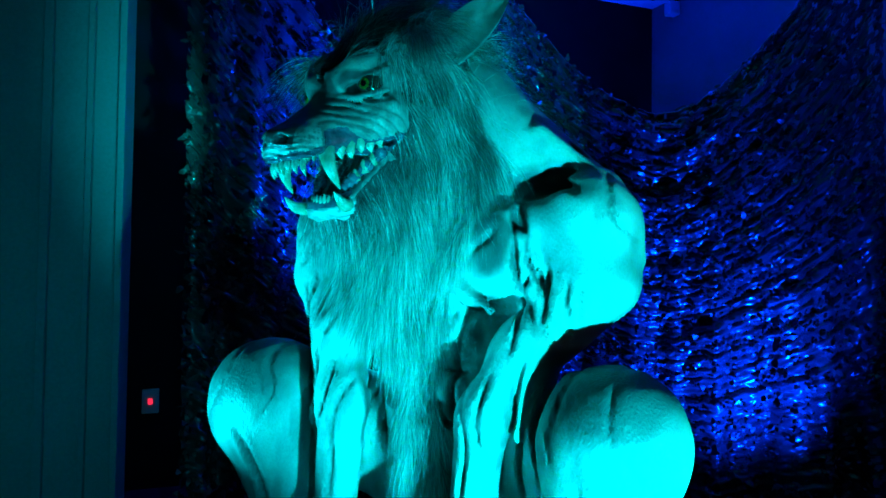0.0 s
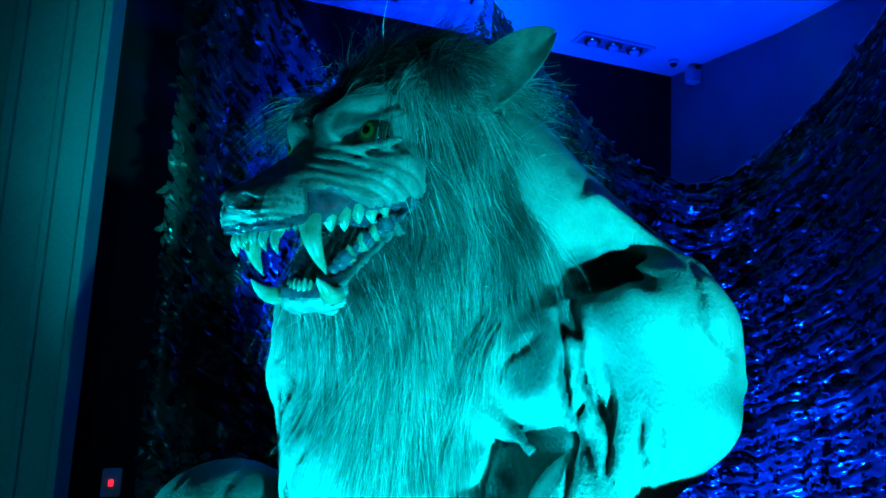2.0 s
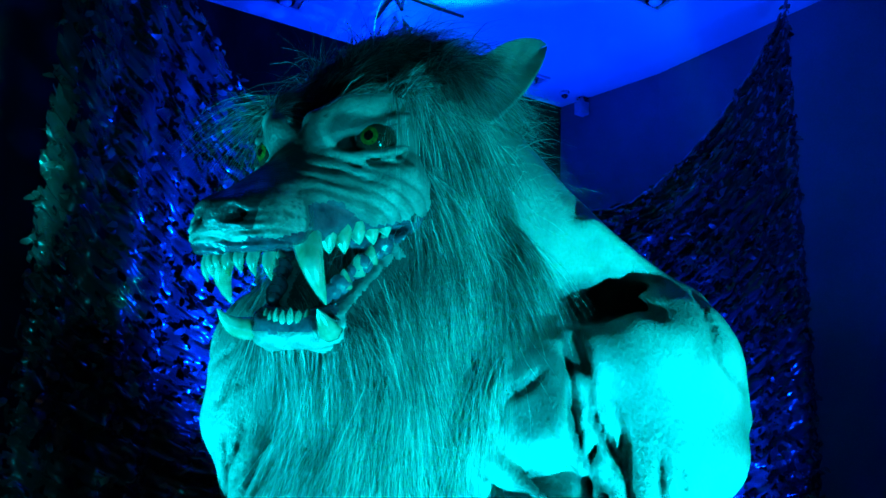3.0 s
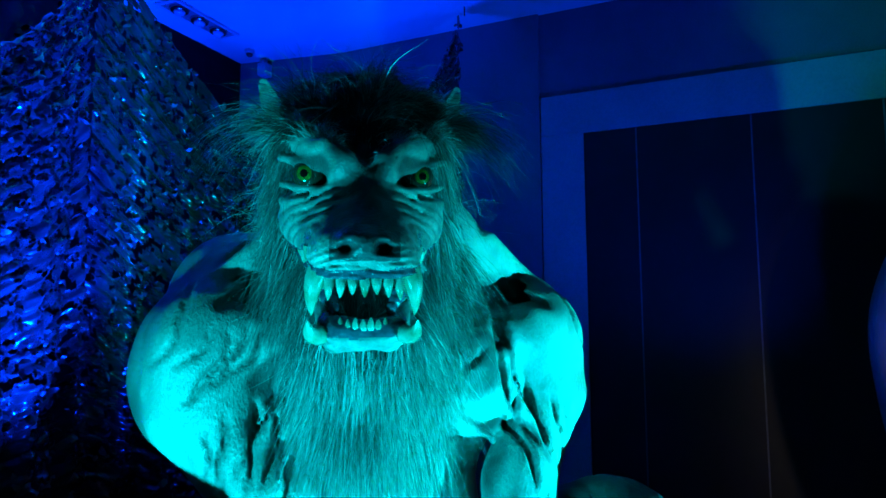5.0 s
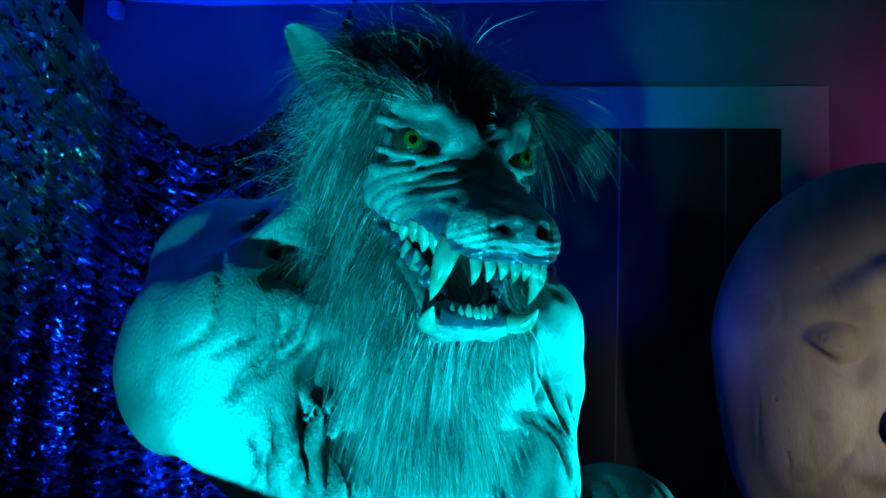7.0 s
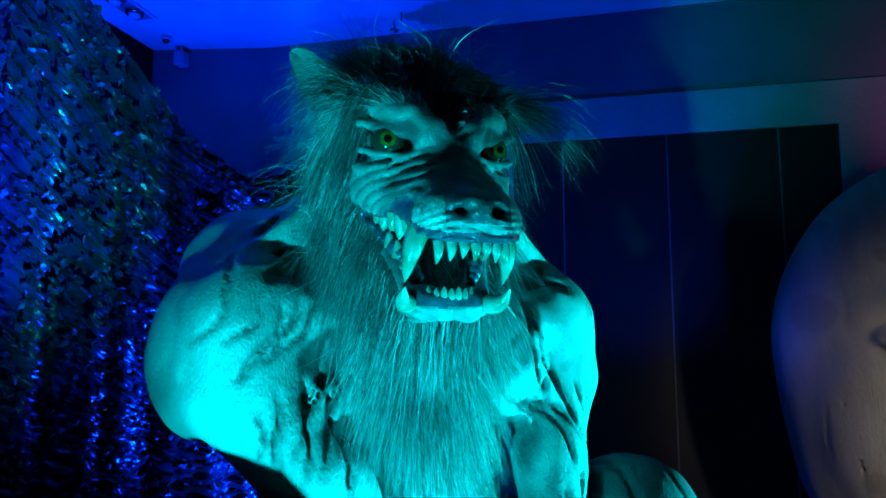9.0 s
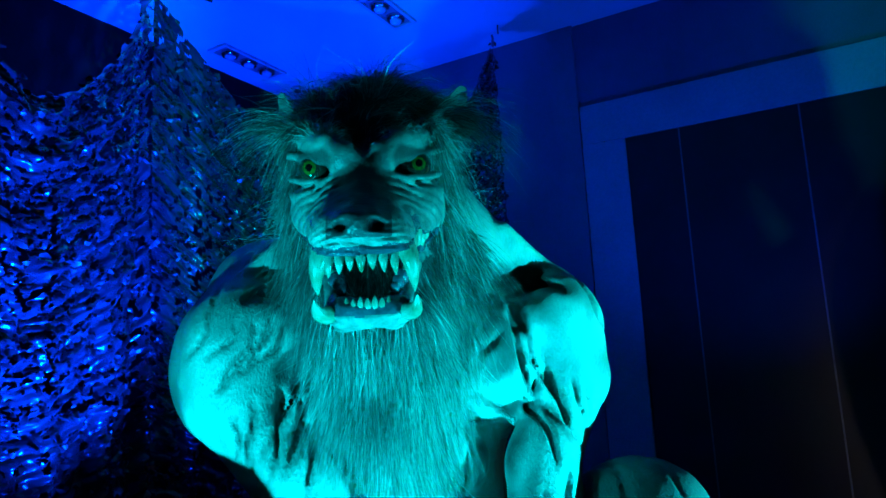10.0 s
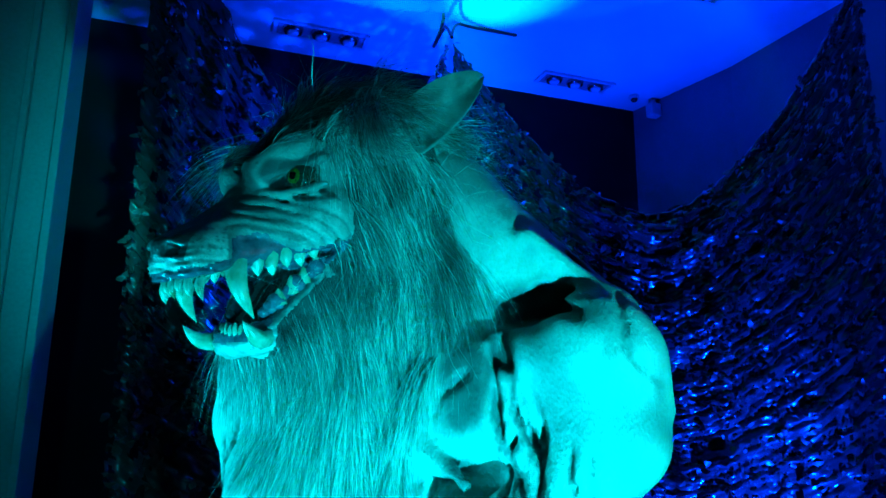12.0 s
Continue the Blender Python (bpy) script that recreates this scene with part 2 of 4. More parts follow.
def mesh_of(name, pieces, mats, smooth=True):
    """One mesh out of pieces (vertices, quads, material index or an index per face, and, if painted, the paint per vertex)."""
    vs, fs, ms, ps, k = [], [], [], [], 0
    for v, f, m, *paint in pieces:
        vs.append(v)
        fs.append(f + k)
        ms.append(np.broadcast_to(m, len(f)))
        ps.append(paint[0] if paint else np.zeros(len(v)))
        k += len(v)
    v, f, m = np.concatenate(vs).astype(np.float32), np.concatenate(fs).astype(np.int32), np.concatenate(ms).astype(np.int32)
    me = bpy.data.meshes.new(name)
    me.vertices.add(len(v))
    me.vertices.foreach_set("co", v.ravel())
    me.loops.add(f.size)
    me.loops.foreach_set("vertex_index", f.ravel())
    me.polygons.add(len(f))
    me.polygons.foreach_set("loop_start", np.arange(len(f), dtype=np.int32) * 4)
    me.polygons.foreach_set("loop_total", np.full(len(f), 4, np.int32))
    me.polygons.foreach_set("material_index", m)
    me.polygons.foreach_set("use_smooth", np.full(len(f), smooth))
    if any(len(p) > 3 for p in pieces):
        me.attributes.new("paint_and_shade", "FLOAT", "POINT").data.foreach_set("value", np.clip(np.concatenate(ps), 0, 1).astype(np.float32))
    for a in mats:
        me.materials.append(a)
    me.update(calc_edges=True)
    return new(name, me)


def strands(roots, dirs, length, rng, drop=1.0, width=0.0016, seg=6, curl=0.02, wild=0.05):
    """Tapered ribbons of hair that leave along dirs and sink under their weight."""
    n = len(roots)
    p = roots.copy()
    d = dirs / np.linalg.norm(dirs, axis=1, keepdims=True)
    step = (length / seg)[:, None]
    side = np.cross(d, rng.normal(size=(n, 3)))
    side /= np.linalg.norm(side, axis=1, keepdims=True) + 1e-9
    ph = rng.uniform(0, 6.28, (n, 1))
    pts = [p.copy()]
    for i in range(seg):
        d = d + np.array([0, 0, -1.0]) * drop * 0.42 + curl * 14 * np.sin(ph + i * 1.3) * side * 0.25 + rng.normal(0, wild, (n, 3))
        d /= np.linalg.norm(d, axis=1, keepdims=True)
        p = p + d * step
        pts.append(p.copy())
    w = width * rng.uniform(0.6, 1.4, (n, 1))
    V, taper = [], np.linspace(1, 0.15, seg + 1)
    for i, q in enumerate(pts):
        V += [q - side * w * taper[i], q + side * w * taper[i]]
    v = np.stack(V, 1).reshape(-1, 3)
    b = (np.arange(n) * 2 * (seg + 1))[:, None]
    f = np.concatenate([b + np.array([2 * i, 2 * i + 1, 2 * i + 3, 2 * i + 2]) for i in range(seg)], 0)
    return v, f


def tooth(base, tip, r, bend=(0, 0, 0), seg=8, rings=7):
    """A curved fang, wide at the root and pointed."""
    a, b, c = np.array(base, float), np.array(tip, float), np.array(bend, float)
    ax = (b - a) / np.linalg.norm(b - a)
    u = np.cross(ax, [0.3, 1, 0.2])
    u /= np.linalg.norm(u)
    w = np.cross(ax, u)
    V = []
    for i in range(rings):
        t = i / (rings - 1)
        o = a + (b - a) * t + c * math.sin(t * math.pi) 
        rr = r * (1 - t) ** 0.62 * (1 + 0.12 * math.sin(t * 3)) + 0.0006
        V += [o + rr * (math.cos(g) * u + math.sin(g) * w) for g in (2 * math.pi * j / seg for j in range(seg))]
    f = [[i * seg + j, i * seg + (j + 1) % seg, (i + 1) * seg + (j + 1) % seg, (i + 1) * seg + j] for i in range(rings - 1) for j in range(seg)]
    return np.array(V), np.array(f)


def ball_piece(c, r, gaze, seg=20, rings=14):
    """An eyeball whose poles lie along the gaze; returns vertices, quads and the angle of each quad from the gaze."""
    g = np.array(gaze, float)
    g /= np.linalg.norm(g)
    u = np.cross(g, [0, 0, 1.0])
    u /= np.linalg.norm(u)
    w = np.cross(u, g)
    V, F, A = [], [], []
    for i in range(rings + 1):
        a = math.pi * i / rings
        a = max(a, 0.01)
        for j in range(seg):
            b = 2 * math.pi * j / seg
            V.append(np.array(c) + r * (math.cos(a) * g + math.sin(a) * (math.cos(b) * u + math.sin(b) * w)))
    for i in range(rings):
        for j in range(seg):
            F.append([i * seg + j, (i + 1) * seg + j, (i + 1) * seg + (j + 1) % seg, i * seg + (j + 1) % seg])
            A.append(180 * (i + 0.5) / rings)
    return np.array(V), np.array(F), np.array(A)


# ---- room ----
CEIL_Z, BACK_Y, RIGHT_X = 4.05, 5.0, 3.38
structure("floor", boxed((-4.2, -4.2, -0.1), (4.6, 5.2, 0)), CARPET, "dark gallery floor")
structure("ceiling", boxed((-4.2, -4.2, CEIL_Z), (4.6, 5.2, CEIL_Z + 0.12)), CEIL, "white painted ceiling washed with blue light")
structure("wall_back", boxed((-4.2, BACK_Y, 0), (3.2, BACK_Y + 0.12, CEIL_Z)), BLACKP, "black painted wall behind the hanging net")
bm = bmesh.new()
for z0, z1 in ((0, CEIL_Z),):
    q = [bm.verts.new(c) for c in ((3.2, 5.12, z0), (3.2, 4.999, z0), (RIGHT_X, 4.0, z0), (RIGHT_X + 0.14, 4.0, z0), (3.5, 5.12, z0))]
    f = bm.faces.new(q)
    bmesh.ops.translate(bm, vec=(0, 0, z1), verts=[v for v in bmesh.ops.extrude_face_region(bm, geom=[f])["geom"] if isinstance(v, bmesh.types.BMVert)])
bmesh.ops.recalc_face_normals(bm, faces=bm.faces)
structure("wall_corner", bm, WALLP, "grey painted corner wall lit blue")
structure("wall_right_back", boxed((RIGHT_X, 2.2, 0), (RIGHT_X + 0.14, 4.0, CEIL_Z)), WALLP, "grey painted wall lit blue")
wall_r = structure("wall_right", boxed((RIGHT_X + 0.03, -4.2, 0), (RIGHT_X + 0.17, 2.2, CEIL_Z)), NAVY, "dark painted wall with framed black panels")
# two unseen walls, added to close the room for reflections
structure("wall_left", boxed((-4.3, -4.2, 0), (-4.2, 5.12, CEIL_Z)), BLACKP, "unseen dark wall added to close the gallery")
structure("wall_front", boxed((-4.2, -4.3, 0), (4.6, -4.2, CEIL_Z)), BLACKP, "unseen dark wall added to close the gallery")

# framed panels on the right wall
frame_r = empty("panel_frame", (RIGHT_X, 0.75, 0), "light painted frame round tall black panels", "wall panel", kind="structure")
part("head_trim", boxed((RIGHT_X - 0.005, -0.69, 3.06), (RIGHT_X + 0.03, 2.19, 3.37), 0.004), TRIM, frame_r)
part("side_trim", boxed((RIGHT_X - 0.005, 1.872, 0), (RIGHT_X + 0.03, 2.19, 3.06), 0.004), TRIM, frame_r)
part("side_trim", boxed((RIGHT_X - 0.005, -0.69, 0), (RIGHT_X + 0.03, -0.372, 3.06), 0.004), TRIM, frame_r)
for y0, y1 in ((1.502, 1.872), (0.757, 1.492), (0.012, 0.747), (-0.372, 0.002)):
    part("panel", boxed((RIGHT_X + 0.012, y0, 0.0), (RIGHT_X + 0.029, y1, 3.06), 0.002), PANEL, frame_r)
for y in (1.497, 0.752, 0.007):
    part("batten", boxed((RIGHT_X + 0.009, y - 0.005, 0.0), (RIGHT_X + 0.0285, y + 0.005, 3.06)), LINE, frame_r, "thin grey batten")
for o in frame_r.children:
    o.location = (-RIGHT_X, -0.75, 0)

# stepped casing at the end of the left partition
casing = empty("door_casing", (-1.6, 3.2, 0), "tall pale stepped casing at the partition's end", "door casing", kind="structure")
for name, x0, x1, y0 in (("casing_edge", -0.965, -0.936, 3.085), ("casing_board", -1.06, -0.965, 3.115), ("casing_bead", -1.085, -1.06, 3.09),
                         ("casing_board", -1.21, -1.085, 3.105), ("casing_bead", -1.245, -1.21, 3.08), ("casing_panel", -2.6, -1.245, 3.11)):
    part(name, boxed((x0, y0, 0), (x1, 3.32, CEIL_Z), 0.004), CASING, casing)
for o in casing.children:
    o.location = (1.6, -3.2, 0)
structure("wall_partition", boxed((-4.2, 3.14, 0), (-2.6, 3.32, CEIL_Z)), CASING, "pale painted partition")

# ---- ceiling fittings ----
def triple_lamp(x, y):
    t = empty("recessed_ceiling_lamp", (0, 0, 0), "white recessed ceiling fitting with three unlit spots", "ceiling lamp", "ceiling fittings")
    bm = bmesh.new()
    for lo, hi in (((-0.34, 0.075, -0.022), (0.34, 0.1, 0)), ((-0.34, -0.1, -0.022), (0.34, -0.075, 0)), ((-0.34, -0.075, -0.022), (-0.31, 0.075, 0)), ((0.31, -0.075, -0.022), (0.34, 0.075, 0))):
        box(bm, lo, hi, 0.003)
    part("frame", bm, PLASTIC, t)
    part("tray", boxed((-0.31, -0.075, -0.006), (0.31, 0.075, 0)), WALLP, t)
    for i in (-1, 0, 1):
        ring = bmesh.new()
        disc(ring, 0.062, 0.075, 0.03, pose(i * 0.2, 0, -0.02))
        k = part("spot_ring", ring, CHROME, t, "", True)
        b = bmesh.new()
        bmesh.ops.create_uvsphere(b, u_segments=16, v_segments=8, radius=0.045, matrix=pose(i * 0.2, 0, -0.036) @ Matrix.Diagonal((1, 1, 0.6, 1)))
        part("bulb", b, GLASS_OFF, k, "unlit frosted bulb", True)
    t.matrix_world = pose(x, y, CEIL_Z)
    return t


lamp_a = triple_lamp(0.23, 4.64)
copy_thing(lamp_a, pose(2.36, 4.66, CEIL_Z))
copy_thing(lamp_a, pose(2.27, 3.25, CEIL_Z))

sensor = empty("alarm_sensor", (3.2, 4.72, CEIL_Z), "small white alarm sensor on a ceiling bracket", "sensor")
part("bracket", boxed((-0.02, -0.02, -0.06), (0.02, 0.02, 0), 0.004), PLASTIC, sensor)
part("housing", boxed((-0.055, -0.05, -0.17), (0.055, 0.04, -0.05), 0.012), PLASTIC, sensor)
dome = empty("dome_camera", (3.0, 4.72, CEIL_Z), "small dark dome camera under the ceiling", "camera")
b = bmesh.new()
disc(b, 0.04, 0.045, 0.03, pose(0, 0, -0.015))
part("ring", b, PLASTIC, dome, "", True)
b = bmesh.new()
bmesh.ops.create_uvsphere(b, u_segments=16, v_segments=8, radius=0.03, matrix=pose(0, 0, -0.03))
part("dome", b, BLACK, dome, "", True)


def tube(name, pts, r, mat):
    c = bpy.data.curves.new(name, "CURVE")
    c.dimensions, c.bevel_depth, c.bevel_resolution = "3D", r, 2
    s = c.splines.new("NURBS")
    s.points.add(len(pts) - 1)
    for p, q in zip(s.points, pts):
        p.co = (*q, 1)
    s.use_endpoint_u, s.order_u = True, 3
    c.materials.append(mat)
    return new(name, c)


tagged(tube("net_cable", [(0.98, 3.95, 3.8), (1.0, 4.1, 3.98), (1.03, 4.28, 4.035), (1.05, 4.52, 4.042)], 0.012, BLACK), "black cable tying the net to the ceiling", "cable", "net cables")
tagged(tube("net_cable", [(0.98, 3.95, 3.8), (1.03, 4.05, 3.98), (1.2, 4.17, 4.035), (1.56, 4.16, 4.042)], 0.01, BLACK), "black cable tying the net to the ceiling", "cable", "net cables")
tagged(tube("net_cable", [(3.04, 2.68, 3.98), (3.04, 2.68, 4.02), (3.04, 2.68, 4.05)], 0.006, BLACK), "black cable tying the net to the ceiling", "cable", "net cables")
tagged(tube("net_cable", [(-0.62, 3.42, 3.95), (-0.62, 3.42, 4.0), (-0.62, 3.42, 4.05)], 0.006, BLACK), "black cable tying the net to the ceiling", "cable", "net cables")

socket = empty("wall_socket", (-1.03, BACK_Y, 0.62), "white wall socket with a red indicator light", "wall socket")
part("plate", boxed((-0.055, -0.03, -0.085), (0.055, 0, 0.085), 0.006), PLASTIC, socket)
part("indicator", boxed((-0.014, -0.036, -0.02), (0.014, -0.028, 0.02), 0.003), LED, socket, "glowing red indicator")


# ---- camouflage net ----
def drape(a, b, sag, rng, name, label, depth=0.16, folds=5.0):
    """A net hung between two ties: its top edge sags, and it falls to the floor in folds and swags."""
    a, b = np.array(a, float), np.array(b, float)
    along = b - a
    run = np.linalg.norm(along[:2])
    nrm = np.array([along[1], -along[0], 0]) / run
    nu, nv = int(run / 0.0135), 290
    u = np.linspace(0, 1, nu)[:, None] * np.ones(nv)[None, :]
    v = np.ones(nu)[:, None] * np.linspace(0, 1, nv)[None, :]
    mid = 4 * u * (1 - u)
    top = a[2] + (b[2] - a[2]) * u - (1 - np.abs(2 * u - 1) ** 1.7) * sag
    # the cloth gathers towards the ties, so that the swags run from one to the other
    z = top * (1 - v) + 0.02 * v
    swag = (np.sin(v * 36 + 1.5 * np.sin(u * 7 + 3 * v)) + 0.6 * np.sin(v * 71 + 2 * np.sin(u * 11))) * 0.03 * np.exp(-v * 0.9) * mid
    fold = np.sin(u * folds * 6.28 + 1.5 * np.sin(v * 3)) * depth * 0.4 * v ** 1.5 + np.sin(u * folds * 14.1 + 2 + v) * 0.018 * (1 - mid + v)
    p = a + along * u[..., None]
    p[..., 2] = z
    off = swag + fold + (0.12 * mid - 0.08 * (1 - mid) ** 8) * (1 - v)
    p += nrm * off[..., None]
    q = np.stack([u * run * 0.45, 0 * u, v * 3.6], -1)
    crumple = 0.6 * wob(q, 0.075, 1) + 0.7 * wob(q, 0.034, 6) + 0.6 * wob(q, 0.017, 9)
    p += nrm * (0.026 * crumple)[..., None] + 0.008 * np.stack([wob(p, 0.05, 5), wob(p, 0.06, 2), wob(p, 0.05, 3)], -1)
    V = p.reshape(-1, 3)
    i, j = np.meshgrid(np.arange(nu - 1), np.arange(nv - 1), indexing="ij")
    k = (i * nv + j).ravel()
    F = np.stack([k, k + nv, k + nv + 1, k + 1], 1)
    c = V[F].mean(1)
    F = F[(wob(c * np.array([1, 1, 0.8]), 0.036, 4) + 0.8 * wob(c, 0.023, 7) + 0.3 * wob(c, 0.4, 2) + rng.normal(0, 0.05, len(c))) < 0.62]
    # scalloped flaps of cloth
    n = int(run * 3.4 * 480)
    ui, vi = rng.integers(0, nu, n), rng.integers(0, nv, n)
    r = p[ui, vi]
    d = rng.normal(0, 1, (n, 3)) * np.array([1, 1, 0.6]) + nrm * 0.3 * rng.choice([-1, 1], n)[:, None] + np.array([0, 0, -0.5])
    d /= np.linalg.norm(d, axis=1, keepdims=True)
    s = np.cross(d, nrm + rng.normal(0, 0.5, (n, 3)))
    s /= np.linalg.norm(s, axis=1, keepdims=True)
    up = np.cross(s, d)
    L, W = rng.uniform(0.02, 0.055, (n, 1)), rng.uniform(0.007, 0.018, (n, 1))
    q = [r - s * W * 0.5, r + s * W * 0.5, r + d * L * 0.5 + s * W + up * 0.01, r + d * L * 0.5 - s * W + up * 0.01, r + d * L + s * W * 0.35 - up * 0.006, r + d * L - s * W * 0.35 - up * 0.006]
    LV = np.stack(q, 1).reshape(-1, 3)
    b6 = (np.arange(n) * 6)[:, None]
    LF = np.concatenate([b6 + np.array([0, 1, 2, 3]), b6 + np.array([3, 2, 4, 5])])
    o = mesh_of(name, [(V, F, 1), (LV, LF, np.tile((rng.random(n) < 0.2).astype(int), 2))], [NET, SHINY], smooth=True)
    return tagged(o, label, "camouflage net", "hanging nets", "stuff")


rng = np.random.default_rng(4)
drape((-0.72, 3.42, 3.98), (0.98, 3.95, 3.8), 1.1, rng, "camouflage_net", "dark camouflage net hung in swags behind the figure")
drape((0.98, 3.95, 3.8), (3.04, 2.68, 4.0), 1.36, rng, "camouflage_net", "dark camouflage net hung from the ceiling to the floor")


# ---- carved face ----
def carved_face():
    """Coordinates: depth towards the gallery, sideways, height."""
    fd = Field((-0.15, -1.1, -1.35), (0.62, 1.1, 1.3), 0.0125)
    fd.blob((0, 0, 0.1), (0.3, 1.04, 1.12), 0.02)
    fd.blob((0, 0, -0.35), (0.3, 0.97, 0.95), 0.1)
    fd.both("blob", (0.16, 0.45, -0.3), (0.14, 0.34, 0.4), k=0.2, side=1)
    fd.both("limb", (0.32, 0.2, 0.56), (0.27, 0.34, 0.42), 0.06, 0.05, k=0.14, side=1)
    fd.both("limb", (0.27, 0.34, 0.42), (0.19, 0.62, 0.3), 0.05, 0.03, k=0.12, side=1)
    fd.limb((0.3, 0, 0.5), (0.42, 0, -0.2), 0.09, 0.15, k=0.1)
    fd.both("blob", (0.4, 0.16, -0.28), (0.12, 0.11, 0.12), k=0.03, side=1)
    # eyes: a three-cornered hollow with a swollen, closed lid in it
    fd.both("blob", (0.36, 0.43, 0.15), (0.1, 0.2, 0.17), k=0.05, carve=True, side=1)
    fd.both("limb", (0.36, 0.38, 0.3), (0.36, 0.39, -0.03), 0.045, 0.045, k=0.05, carve=True, side=1)
    fd.both("blob", (0.25, 0.47, 0.14), (0.085, 0.16, 0.12), k=0.02, side=1)
    fd.both("limb", (0.335, 0.38, 0.3), (0.285, 0.67, 0.165), 0.02, 0.012, k=0.015, carve=True, side=1)
    fd.both("limb", (0.275, 0.69, 0.165), (0.335, 0.4, -0.04), 0.026, 0.03, k=0.02, carve=True, side=1)
    fd.both("limb", (0.33, 0.36, 0.172), (0.3, 0.6, 0.165), 0.012, 0.008, k=0.008, carve=True, side=1)
    for i in range(4):
        fd.both("limb", (0.335, 0.39, 0.135 - 0.035 * i), (0.32, 0.53 - 0.03 * i, 0.12 - 0.03 * i), 0.006, 0.004, k=0.008, carve=True, side=1)
    fd.both("limb", (0.43, 0.28, -0.15), (0.36, 0.42, -0.4), 0.022, 0.03, k=0.03, carve=True, side=1)
    fd.both("limb", (0.36, 0.42, -0.4), (0.3, 0.57, -0.64), 0.03, 0.026, k=0.03, carve=True, side=1)
    fd.blob((0.3, 0, -0.5), (0.12, 0.42, 0.13), k=0.06)
    fd.blob((0.3, 0, -0.86), (0.12, 0.42, 0.14), k=0.05)
    fd.limb((0.44, -0.5, -0.67), (0.44, 0.5, -0.67), 0.07, 0.07, k=0.012, carve=True, flat=(1, 1, 1.6))
    fd.both("limb", (0.22, 0.87, 0.12), (0.2, 0.84, -0.5), 0.006, 0.004, k=0.008, carve=True, side=1)
    fd.both("limb", (0.25, 0.8, 0.08), (0.24, 0.76, -0.35), 0.006, 0.004, k=0.008, carve=True, side=1)
    fd.both("limb", (0.27, 0.7, -0.3), (0.25, 0.72, -0.7), 0.007, 0.004, k=0.008, carve=True, side=1)
    fd.both("limb", (0.15, 0.83, 0.75), (0.17, 0.81, 0.5), 0.006, 0.004, k=0.008, carve=True, side=1)
    x, y, z = fd.grid()
    fd.d += (0.004 * np.sin(9 * y + 3 * np.sin(2 * z)) * np.sin(7 * z)).astype(np.float32)
    fd.d = np.maximum(fd.d, -(x + 0.02) + 0 * y + 0 * z)
    v, f = fd.surface()
    stain = 0.35 * np.clip(wob(v, 0.3, 2) * 1.4, 0, 1)
    for ky, kz, kr in ((0.86, 0.3, 0.1), (0.78, 0.8, 0.035), (0.54, 0.61, 0.03), (0.58, -0.25, 0.032), (0.66, -0.57, 0.05)):
        e = np.hypot(v[:, 1] - ky, (v[:, 2] - kz) * 1.05) + 0.006 * wob(v, 0.05, 5)
        stain = np.maximum(stain, 0.5 * np.clip((kr - e) / 0.02, 0, 1) + 0.45 * np.exp(-((e - kr) / 0.012) ** 2))
    stain = np.maximum(stain, 0.7 * np.clip(np.sin(26 * v[:, 1] + 2 * np.sin(5 * v[:, 2])) - 0.93, 0, 1) * 10 * np.clip(wob(v, 0.35, 4) * 2, 0, 1))
    w = np.stack([2.72 - v[:, 0] , -0.74 + v[:, 1], 1.45 + v[:, 2]], 1)
    o = mesh_of("carved_face", [(w, f[:, ::-1].copy(), 0, stain)], [WOOD])
    return tagged(o, "giant weathered carved wooden face with closed eyes", "statue")


carved_face()
structure("plinth_face", boxed((2.62, -1.5, 0), (3.3, 0.25, 0.2), 0.01), ROCK, "low dark plinth under the carved face")


# ---- the werewolf figure ----
BASE = np.array([0.065, 1.70, 0.0])
FWD, LEFT = np.array([-0.70711, -0.70711, 0.0]), np.array([0.70711, -0.70711, 0.0])
YAW, HEAD = radians(-13), (-0.05, -0.052, 2.095)
HF, HL = math.cos(YAW) * FWD + math.sin(YAW) * LEFT, -math.sin(YAW) * FWD + math.cos(YAW) * LEFT


def to_world(p):
    """Body coordinates: left, forward, up."""
    return BASE + p[:, :1] * LEFT + p[:, 1:2] * FWD + p[:, 2:] * np.array([0, 0, 1.0])


def head_world(p):
    """Head coordinates: forward, left, up."""
    o = to_world(np.array([HEAD]))[0]
    return o + p[:, :1] * HF + p[:, 1:2] * HL + p[:, 2:] * np.array([0, 0, 1.0])


